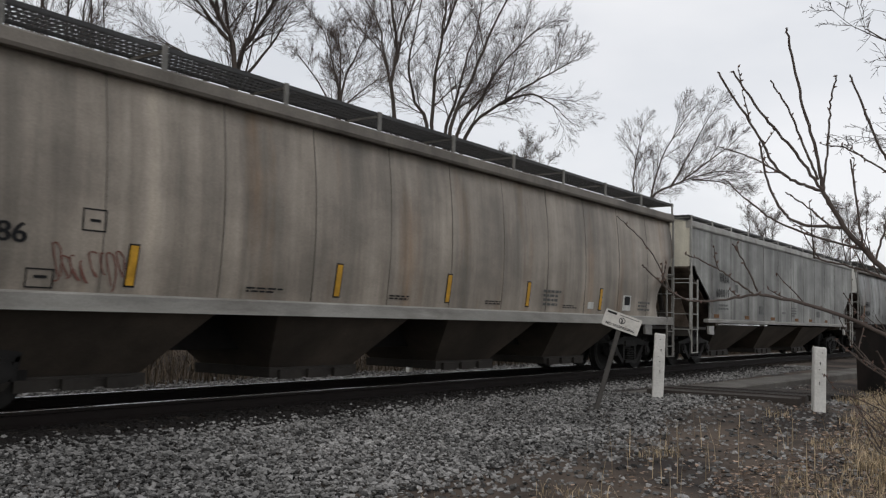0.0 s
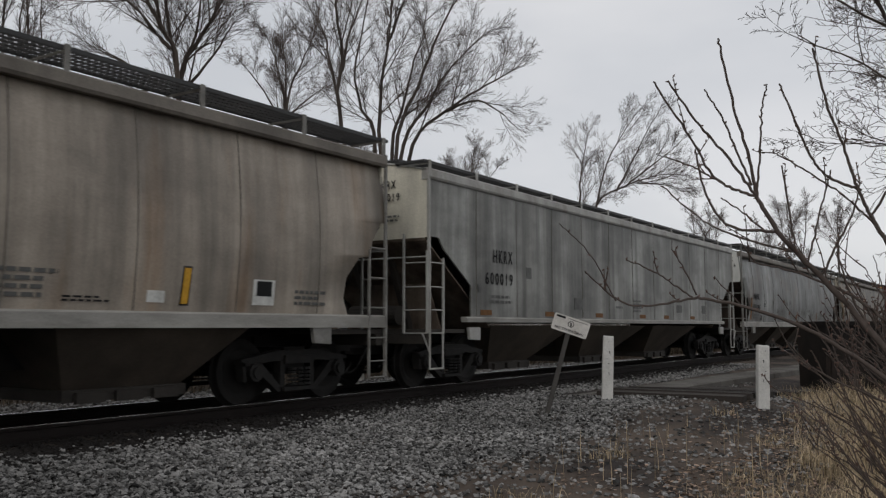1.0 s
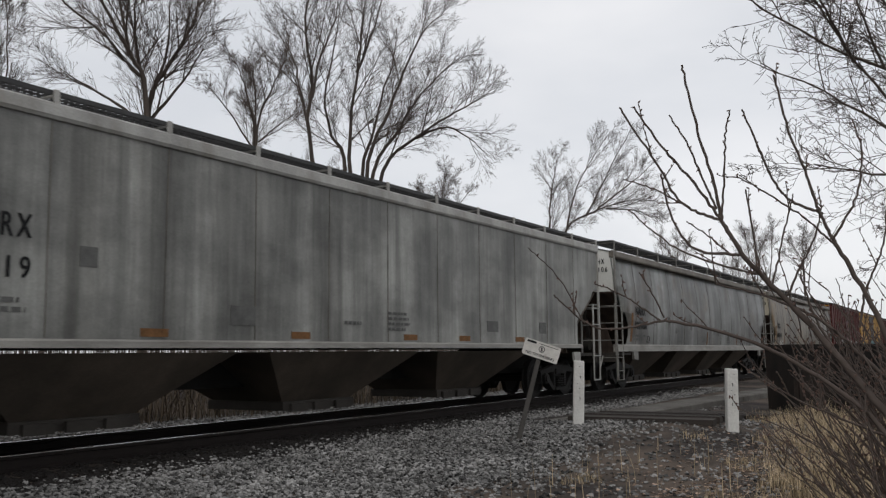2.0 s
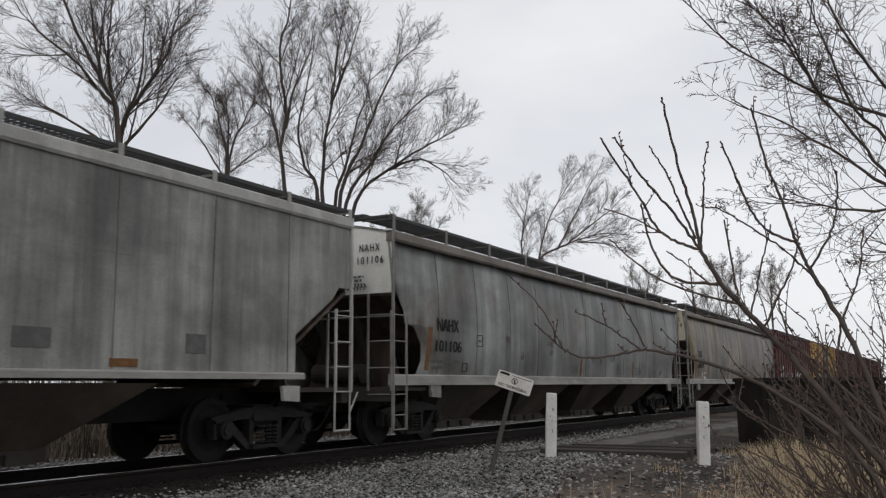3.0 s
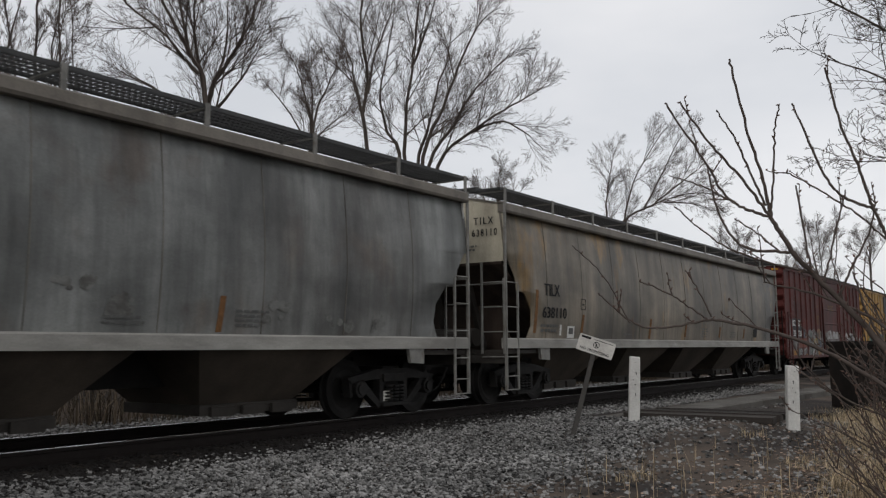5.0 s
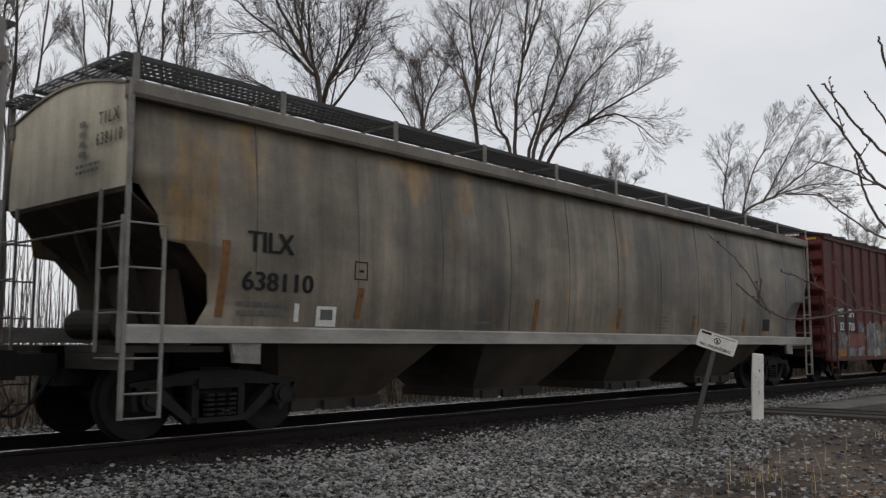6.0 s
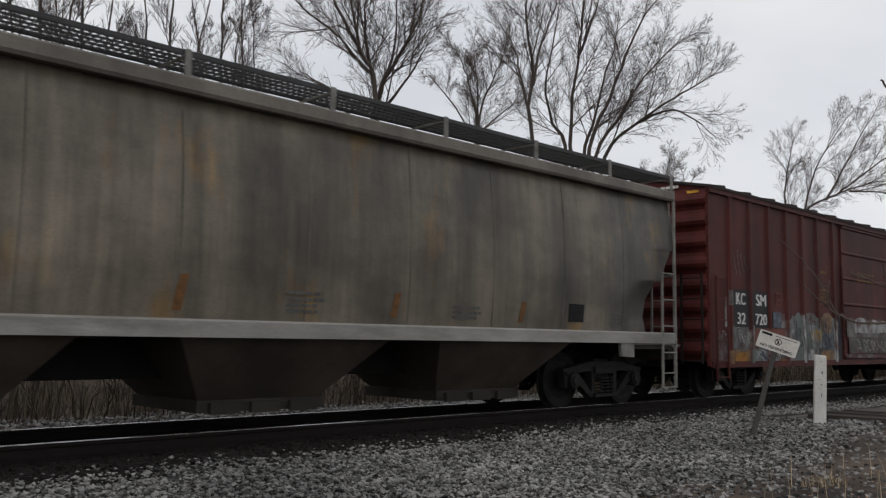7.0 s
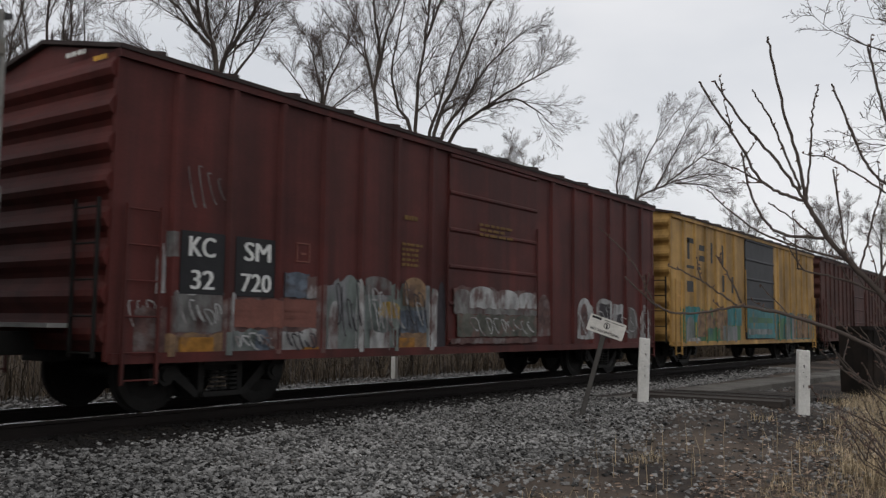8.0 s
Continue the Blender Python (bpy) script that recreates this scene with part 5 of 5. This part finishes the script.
# overhanging tree on the camera's side
def make_overhang():
    rnd = random.Random(61)
    outs = (([], []), ([], []))
    spec = dict(levels=4, kids=(0, 6, 5, 3), start=(0.2, 0.15, 0.1, 0.1), angle=(25, 58), ratio=(0.40, 0.62), wander=0.10, lift=0.03, thin=0.0032)
    boughs = (((9.6, -1.4, -0.45), (9.3, -1.0, 1.3), (8.95, -0.7, 2.3), (8.8, -0.67, 2.85)),
              ((8.8, -0.67, 2.85), (8.68, 0.28, 3.42), (8.62, 0.63, 3.59), (8.5, 1.04, 3.83), (8.29, 1.54, 4.21), (7.98, 1.97, 4.72)),
              ((9.1, -0.85, 1.8), (8.81, 0.33, 2.87), (8.74, 0.48, 3.16), (8.58, 0.81, 3.65), (8.35, 1.09, 4.23), (8.13, 1.43, 4.66)),
              ((8.98, -0.74, 2.1), (8.82, 0.33, 2.82), (8.75, 0.63, 3.07), (8.62, 1.08, 3.43), (8.44, 1.59, 3.74)),
              ((8.58, 0.81, 3.65), (8.45, 0.97, 4.02), (8.32, 1.08, 4.32)),
              ((8.8, -0.68, 2.8), (8.61, 0.29, 3.68), (8.39, 0.61, 4.26), (8.2, 0.75, 4.8)),
              ((8.9, -0.68, 2.45), (8.74, 0.3, 3.19), (8.62, 0.58, 3.57), (8.41, 0.76, 4.18), (8.28, 0.87, 4.6)),
              ((9.15, -0.9, 1.6), (8.86, 0.35, 2.62), (8.83, 0.76, 2.65), (8.74, 1.23, 2.79)),
              ((9.2, -0.9, 1.5), (9.0, 0.1, 2.2), (8.95, 0.5, 2.25)))
    for i, pts in enumerate(boughs):
        pts = [Vector(p) for p in pts]
        path = []
        for a, b in zip(pts, pts[1:]):
            path += [a.lerp(b, k / 3) + Vector([rnd.gauss(0, 0.012) for _ in range(3)]) * (k > 0) for k in range(3)]
        path.append(pts[-1])
        n = len(path) - 1
        r0, r1 = (0.06, 0.03) if i == 0 else (0.020, 0.005)
        tube(outs[0], path, [r0 + (r1 - r0) * k / n for k in range(n + 1)], 6)
        for k in range(0 if i == 0 else 9):
            u = 0.25 + 0.74 * (k + rnd.random()) / 9
            j = min(n - 1, int(u * n))
            along = (path[j + 1] - path[j]).normalized()
            side = Vector((rnd.gauss(0, 0.7), rnd.gauss(0, 1), rnd.gauss(0, 0.8)))
            branch(rnd, outs, path[j], along + 0.75 * side.normalized(), rnd.uniform(0.5, 1.2) * (1.2 - 0.5 * u), 0.006, 1 + (k % 2), spec)
    t = tagged(new("tree"), "bare leaning tree with thin drooping twigs", "tree")
    raw("trunk", *outs[0], M["bark"], t, True)
    raw("crown", *outs[1], M["twig"], t)


make_overhang()


# ---- near shrub ----
def make_shrub():
    rnd = random.Random(77)
    s = tagged(new("shrub"), "bare budding shrub with long arching twigs", "shrub")
    buds = ([], [])
    fine = ([], [])

    def stem(points, r0, r1, twigs=5, reach=0.16):
        pts = [Vector(p) for p in points]
        path = []
        for _ in range(2):
            pts = [pts[0]] + [q for a, b in zip(pts, pts[1:]) for q in (a.lerp(b, 0.25), a.lerp(b, 0.75))] + [pts[-1]]
        for a, b in zip(pts, pts[1:]):
            for k in range(2):
                path.append(a.lerp(b, k / 2) + Vector((rnd.gauss(0, 0.0012), rnd.gauss(0, 0.0012), rnd.gauss(0, 0.0012))))
        path.append(pts[-1])
        n = len(path) - 1
        out = ([], [])
        tube(out, path, [(r0 + (r1 - r0) * i / n) * 0.62 * (1 + 0.05 * math.sin(i * 1.3)) for i in range(n + 1)], 7)
        raw("stem", *out, M["twig"], s, True)
        for k in range(twigs):
            i = rnd.randrange(1, n)
            d = (path[i + 1] - path[i]).normalized()
            q = (d * 0.7 + Vector((rnd.gauss(0, 0.25), rnd.gauss(0, 0.45), rnd.uniform(0.1, 0.7)))).normalized()
            tw = limb(rnd, path[i], q, reach * rnd.uniform(0.5, 1.5), 4, 0.10, 0.06)
            tube(fine, tw, [0.0024, 0.0021, 0.0018, 0.0015, 0.0011], 4)
            for p in tw[1:]:
                bud(p)
        for i in range(5, n + 1, 6):
            if i > n * 0.35:
                bud(path[i])

    def bud(p):
        e = Vector((rnd.gauss(0, 1), rnd.gauss(0, 1), rnd.gauss(0.5, 1))).normalized()
        a = p + e * 0.004
        tube(buds, [p, p + e * 0.004, p + e * 0.011], [0.0015, 0.0030, 0.0006], 4)

    root = Vector((2.66, 0.0, -0.45))
    stem([root, (2.64, 0.06, 0.4), (2.63, 0.12, 0.76), (2.63, 0.30, 1.0), (2.61, 0.43, 1.18), (2.57, 0.56, 1.33), (2.55, 0.61, 1.44)], 0.021, 0.009, 8, 0.12)
    stem([(2.55, 0.61, 1.44), (2.53, 0.62, 1.55), (2.49, 0.65, 1.68), (2.43, 0.67, 1.87)], 0.0085, 0.0045, 0)
    stem([(2.55, 0.61, 1.44), (2.51, 0.68, 1.56), (2.46, 0.76, 1.67), (2.42, 0.81, 1.77)], 0.0075, 0.004, 1, 0.08)
    stem([(2.54, 0.62, 1.47), (2.51, 0.66, 1.59), (2.49, 0.68, 1.66), (2.46, 0.72, 1.74)], 0.006, 0.0032, 0)
    stem([(2.55, 0.61, 1.44), (2.53, 0.59, 1.57), (2.51, 0.58, 1.68), (2.50, 0.56, 1.74)], 0.0055, 0.003, 0)
    stem([(2.55, 0.61, 1.44), (2.53, 0.67, 1.46), (2.51, 0.73, 1.51), (2.48, 0.75, 1.58), (2.41, 0.85, 1.77)], 0.0075, 0.0045, 1, 0.08)
    stem([(2.57, 0.57, 1.34), (2.54, 0.68, 1.35), (2.52, 0.72, 1.40), (2.51, 0.75, 1.48), (2.49, 0.76, 1.58)], 0.0075, 0.004, 1, 0.1)
    stem([(2.51, 0.71, 1.49), (2.49, 0.78, 1.54), (2.45, 0.86, 1.57)], 0.0045, 0.0025, 2, 0.06)
    stem([(2.59, 0.52, 1.28), (2.54, 0.70, 1.34), (2.51, 0.78, 1.40), (2.47, 0.85, 1.48)], 0.0055, 0.003, 2, 0.08)
    stem([(2.57, 0.59, 1.34), (2.55, 0.64, 1.39), (2.52, 0.70, 1.44)], 0.0045, 0.003, 1, 0.05)
    stem([root, (2.65, 0.1, 0.5), (2.63, 0.21, 0.85), (2.62, 0.37, 0.99), (2.60, 0.51, 1.08), (2.56, 0.67, 1.14), (2.53, 0.78, 1.16)], 0.014, 0.006, 5, 0.10)
    stem([(2.53, 0.78, 1.16), (2.47, 0.93, 1.13), (2.45, 1.00, 1.16), (2.41, 1.07, 1.24)], 0.006, 0.0032, 3, 0.05)
    stem([(2.52, 0.79, 1.16), (2.50, 0.85, 1.21), (2.48, 0.91, 1.25), (2.46, 0.96, 1.27)], 0.0048, 0.0028, 1, 0.05)
    stem([(2.53, 0.78, 1.17), (2.51, 0.81, 1.25), (2.50, 0.84, 1.30)], 0.0045, 0.0025, 1, 0.05)
    stem([(2.45, 0.99, 1.15), (2.42, 1.05, 1.29), (2.37, 1.13, 1.38)], 0.0035, 0.002, 0)
    stem([root, (2.66, 0.03, 0.5), (2.63, 0.09, 0.77), (2.64, 0.18, 0.97), (2.63, 0.23, 1.16), (2.61, 0.33, 1.37)], 0.019, 0.009, 8, 0.14)
    stem([(2.61, 0.33, 1.37), (2.59, 0.36, 1.45), (2.58, 0.38, 1.54), (2.54, 0.42, 1.68), (2.50, 0.44, 1.82)], 0.008, 0.0045, 2, 0.07)
    stem([(2.60, 0.35, 1.44), (2.58, 0.43, 1.48), (2.57, 0.46, 1.52), (2.54, 0.49, 1.61), (2.51, 0.53, 1.74)], 0.007, 0.004, 1, 0.07)
    stem([(2.61, 0.33, 1.36), (2.59, 0.40, 1.44), (2.57, 0.48, 1.50), (2.54, 0.56, 1.56)], 0.0055, 0.003, 2, 0.07)
    stem([(2.61, 0.33, 1.37), (2.60, 0.27, 1.46), (2.60, 0.25, 1.52), (2.58, 0.24, 1.63)], 0.006, 0.0035, 1, 0.07)
    stem([(2.60, 0.46, 1.21), (2.60, 0.41, 1.31), (2.60, 0.37, 1.38), (2.59, 0.35, 1.46)], 0.006, 0.003, 2, 0.08)
    stem([(2.59, 0.52, 1.28), (2.57, 0.53, 1.41), (2.55, 0.54, 1.52)], 0.0055, 0.0035, 1, 0.06)
    stem([(2.59, 0.49, 1.25), (2.59, 0.45, 1.40), (2.58, 0.42, 1.50)], 0.005, 0.003, 1, 0.06)
    stem([(2.63, 0.28, 1.13), (2.63, 0.26, 1.24), (2.63, 0.21, 1.33), (2.61, 0.19, 1.47)], 0.006, 0.003, 2, 0.08)
    stem([(2.66, -0.02, 0.5), (2.64, 0.10, 0.88), (2.63, 0.26, 1.03), (2.62, 0.36, 1.15), (2.59, 0.52, 1.23), (2.56, 0.64, 1.26)], 0.012, 0.003, 8, 0.12)
    stem([(2.66, 0.0, 0.4), (2.63, 0.08, 0.80), (2.63, 0.24, 0.91), (2.62, 0.38, 1.12), (2.61, 0.42, 1.28)], 0.013, 0.003, 8, 0.12)
    stem([(2.66, 0.02, 0.5), (2.63, 0.16, 0.82), (2.62, 0.32, 0.88), (2.60, 0.47, 0.95), (2.58, 0.57, 1.02)], 0.008, 0.002, 6, 0.10)
    for k in range(190):
        a = Vector((2.62 + rnd.uniform(-0.03, 0.5), rnd.uniform(-0.12, 0.30), rnd.uniform(0.3, 0.85)))
        d = Vector((rnd.uniform(-0.15, 0.15), rnd.uniform(0.0, 0.75), rnd.uniform(0.35, 1.0)))
        e = a + d.normalized() * rnd.uniform(0.25, 0.55)
        stem([a, a.lerp(e, 0.5) + Vector((0, 0, 0.03)), e], 0.0042, 0.0018, 3, 0.11)
    ob = raw("twig_growth", *fine, M["twig"], s)
    ob["kind"] = "stuff"
    ob = raw("bud_growth", *buds, M["bud"], s)
    ob["kind"] = "stuff"


make_shrub()


# ---- ballast, grass and litter ----
def scatter_mesh(name, base, faces, places, sizes, material, label, category, squash=(1, 1, 0.7), jitter=0.35, seed=5):
    """Many small solids in one mesh: base verts, jittered, turned and set down."""
    g = np.random.default_rng(seed)
    n = len(places)
    b = np.array(base, float)[None] * (1 + g.uniform(-jitter, jitter, (n, len(base), 3)))
    q = g.normal(size=(n, 4))
    q /= np.linalg.norm(q, axis=1)[:, None]
    w, x, y, z = q.T
    r = np.stack([1 - 2 * (y * y + z * z), 2 * (x * y - z * w), 2 * (x * z + y * w), 2 * (x * y + z * w), 1 - 2 * (x * x + z * z), 2 * (y * z - x * w),
                  2 * (x * z - y * w), 2 * (y * z + x * w), 1 - 2 * (x * x + y * y)], 1).reshape(n, 3, 3)
    v = np.einsum("nij,nkj->nki", r, b) * np.array(squash) * sizes[:, None, None] + np.asarray(places)[:, None]
    f = (np.array(faces)[None] + (np.arange(n) * len(base))[:, None, None]).reshape(-1, len(faces[0]))
    ob = raw(name, v.reshape(-1, 3).tolist(), f.tolist(), material)
    return tagged(ob, label, category, kind="stuff")


OCTA = [(0.62, 0, 0), (-0.62, 0, 0), (0, 0.62, 0), (0, -0.62, 0), (0, 0, 0.62), (0, 0, -0.62)]
OCTA = [(x + 0.02, y + 0.03, z + 0.02) for x, y, z in OCTA]
OCTA_F = [(0, 2, 4), (2, 1, 4), (1, 3, 4), (3, 0, 4), (2, 0, 5), (1, 2, 5), (3, 1, 5), (0, 3, 5)]
CUBE = [(x, y, z) for x in (-0.5, 0.5) for y in (-0.5, 0.5) for z in (-0.5, 0.5)]
CUBE_F = [(0, 1, 3, 2), (4, 6, 7, 5), (0, 4, 5, 1), (2, 3, 7, 6), (0, 2, 6, 4), (1, 5, 7, 3)]


def make_ballast():
    g = np.random.default_rng(2)
    pts = []
    x = 0.5 + 31 * g.random(150000) ** 1.4
    y = g.uniform(3.9, 8.75, 150000)
    x, y = np.append(x, g.uniform(-12, 1.5, 22000)), np.append(y, g.uniform(4.4, 8.75, 22000))
    for a, b in zip(x, y):
        edge = 4.75 + 0.35 * noise.noise((a * 0.6, 3.3, 0)) + 0.25 * noise.noise((a * 2.3, 1.1, 0)) + max(0, a - 11) * 0.12
        if b < edge and g.random() > math.exp(-(edge - b) * 5.0):
            continue
        rim = 8.02 + 0.14 * noise.noise((a * 0.9, 7.7, 0)) + 0.1 * noise.noise((a * 3.1, 4.2, 0))
        if b > rim and g.random() > math.exp(-(b - rim) * 6.0):
            continue
        if a > 14.4 and b > 6.2 and b < 7.25:
            continue
        if a > 14.5 and 3.6 < b < 6.25 and a < 20:
            continue
        pts.append((a, b, ground_z(a, b) + g.uniform(-0.012, 0.035)))
    n = len(pts)
    scatter_mesh("ballast", OCTA, OCTA_F, pts, 0.024 + 0.036 * g.random(n) ** 1.6, M["stone"], "loose angular grey crushed stone ballast", "ballast", jitter=0.4)
    # dark stones between and beside the rails, their black also standing in for shade
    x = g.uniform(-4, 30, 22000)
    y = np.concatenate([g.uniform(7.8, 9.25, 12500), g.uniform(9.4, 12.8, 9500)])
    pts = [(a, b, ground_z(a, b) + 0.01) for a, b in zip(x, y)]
    scatter_mesh("oily_ballast", CUBE, CUBE_F, pts, g.uniform(0.03, 0.07, 22000), M["oily"], "black oily ballast stones beside the rail, shade put into their colour", "ballast", seed=8)
    x, y = g.uniform(-6, 34, 18000), 12.7 + 3.4 * g.random(18000) ** 1.3
    pts = [(a, b, ground_z(a, b) + g.uniform(-0.01, 0.03)) for a, b in zip(x, y)]
    scatter_mesh("far_ballast", OCTA, OCTA_F, pts, g.uniform(0.03, 0.075, 18000), M["stone"], "pale loose gravel on the far track shoulder", "ballast", jitter=0.4, seed=10)
    # stray stones on the verge
    x, y = g.uniform(5, 17, 2600), g.uniform(1.8, 5.0, 2600)
    pts = [(a, b, ground_z(a, b) + 0.004) for a, b in zip(x, y)]
    scatter_mesh("stray_stones", CUBE, CUBE_F, pts, g.uniform(0.015, 0.05, 2600), M["stone"], "scattered pale stones on bare soil", "stones", seed=9)


make_ballast()


def blades(name, xs, ys, heights, material, label, category, seed, width=0.006, lean=0.35):
    g = np.random.default_rng(seed)
    n = len(xs)
    ang, out = g.uniform(0, 6.2832, n), np.abs(g.normal(0, lean, n))
    verts, faces = [], []
    for i in range(n):
        z = ground_z(xs[i], ys[i])
        c, s = math.cos(ang[i]), math.sin(ang[i])
        h, o = heights[i], out[i] * heights[i]
        b = len(verts)
        for u, wd in ((0, 1.0), (0.4, 0.8), (0.75, 0.5), (1.0, 0.12)):
            px, py, pz = xs[i] + c * o * u * u, ys[i] + s * o * u * u, z + h * u * (1 - 0.25 * out[i] * u)
            w = width * wd
            verts += [(px - s * w, py + c * w, pz), (px + s * w, py - c * w, pz)]
        faces += [(b, b + 1, b + 3, b + 2), (b + 2, b + 3, b + 5, b + 4), (b + 4, b + 5, b + 7, b + 6)]
    return tagged(raw(name, verts, faces, material), label, category, kind="stuff")


def make_grass():
    g = np.random.default_rng(4)
    n = 15000
    x = g.uniform(5.5, 21, n)
    f = g.beta(1.2, 1.5, n)
    y = x * (0.235 * (1 - f) - 0.02) - 0.1 + 0.25 * np.sin(x * 2.0)
    h = g.uniform(0.12, 0.62, n) * np.clip((f + 0.12) * 2.5, 0.3, 1.0)
    tuft = np.array([noise.noise((a * 1.7, b * 1.7, 8)) + 0.5 * noise.noise((a * 5, b * 5, 3)) for a, b in zip(x, y)])
    keep = tuft > g.uniform(-0.55, 0.2, n)
    x, y, h = x[keep], y[keep], h[keep] * (0.75 + 0.7 * np.clip(tuft[keep], -0.3, 0.6))
    blades("tall_dry_grass", x, y, h, M["straw"], "tall dry tan grass clump", "grass", 5, 0.0042, 0.85)
    n = 9000
    x = g.uniform(4.5, 14, n)
    y = g.uniform(0.8, 4.3, n) - 0.03 * x
    keep = np.array([noise.noise((a * 0.8, b * 0.8, 5)) > -0.25 * (2.4 - b) for a, b in zip(x, y)])
    x, y = x[keep], y[keep]
    blades("short_dry_grass", x, y, g.uniform(0.04, 0.16, len(x)), M["straw"], "short dry grass and straw on the verge", "grass", 6, 0.004, 0.9)
    n = 60
    x, y = g.uniform(6.5, 12, n), g.uniform(2.2, 4.2, n)
    blades("weed_stalks", x, y, g.uniform(0.2, 0.5, n), M["straw"], "thin dry weed stalks", "weeds", 7, 0.004, 0.25)
    n = 12000
    x, y = g.uniform(4.5, 15, n), g.uniform(0.6, 3.9, n)
    flake = [(-0.5, -0.3, 0), (0.5, -0.3, 0.05), (0.5, 0.3, 0), (-0.5, 0.3, 0.05)]
    keep = np.array([b < 2.9 + 0.5 * noise.noise((a * 0.5, 2.2, 0)) or g.random() < 0.22 for a, b in zip(x, y)])
    x, y = x[keep], y[keep]
    n = len(x)
    pts = [(a, b, ground_z(a, b) + 0.012) for a, b in zip(x, y)]
    scatter_mesh("leaf_litter", flake, [(0, 1, 2, 3)], pts, g.uniform(0.02, 0.06, n), M["litter"], "dead brown leaf litter on the verge", "leaves", (1, 1, 0.35), 0.4, 12)
    # verge round the camera
    n = 6000
    x, y = g.uniform(-9, 6, n), g.uniform(-5, 4.4, n)
    blades("verge_grass", x, y, g.uniform(0.03, 0.14, n), M["straw"], "sparse dry grass on the dark verge", "grass", 16, 0.004, 0.9)
    # thicket of saplings behind the track
    n = 4500
    x, y = g.uniform(-14, 62, n), g.uniform(19, 31, n)
    blades("sapling_thicket", x, y, 1.2 + 5.0 * g.random(n) ** 1.6, M["twig"], "dense thicket of bare grey brown saplings", "thicket", 19, 0.016, 0.16)
    # brush behind the track
    n = 20000
    x = g.uniform(-8, 75, n)
    y = 14.6 + 8 * g.random(n) ** 1.5
    blades("far_brush", x, y, g.uniform(0.3, 1.6, n), M["brush"], "brown dry brush behind the track", "brush", 10, 0.010, 1.1)


make_grass()

# pale post and fence posts behind the track
bm = bmesh.new()
box(bm, -0.06, 0.06, -0.06, 0.06, -0.3, 0.75)
fp = part("far_post", bm, M["white_paint"])
fp.location = (17.75, 14.0, -0.45)
tagged(fp, "white painted post beyond the track", "post")
bm = bmesh.new()
box(bm, -0.045, 0.045, -0.045, 0.045, -0.3, 1.3)
f0 = tagged(part("fence_post", bm, M["wood"]), "weathered wooden fence post in dry brush", "post", "fence beyond the track")
f0.location = (3.0, 16.0, -0.3)
for k in range(1, 14):
    copy_thing(f0, pose(3.0 + 2.6 * k, 16.0 + 0.08 * (k % 3), -0.3, 0, 1.5 * (k % 3 - 1), 20 * k))

# ties under the rails
ties = tagged(new("track_ties"), "creosoted timber ties bedded in dark ballast", "railway ties", kind="structure")
bm = bmesh.new()
box(bm, -0.115, 0.115, -1.3, 1.3, -0.15, 0.0)
bmesh.ops.bevel(bm, geom=bm.edges[:], offset=0.01, segments=1)
tie_mesh = bpy.data.meshes.new("tie")
bm.to_mesh(tie_mesh)
bm.free()
tie_mesh.materials.append(M["tie"])
for k in range(130):
    o = new("tie", tie_mesh)
    o.parent = ties
    o.matrix_basis = pose(-10 + 0.53 * k, TRACK_Y, -0.178)


# ---- movement ----
def train_x(t):
    """Metres that the train has run towards -x at t seconds."""
    return 10.0 * t - 0.015 * t * t


def motions():
    times = [0.5 * i for i in range(17)]
    for car, front in CARS:
        walk(car, [(t, pose(front - train_x(t), TRACK_Y, 0)) for t in times])
    spins = [i / 15 for i in range(121)]
    for w, x in WHEELS:
        walk(w, [(t, pose(x, 0, 0.46, 0, -math.degrees(train_x(t) / 0.46), 0)) for t in spins])


motions()
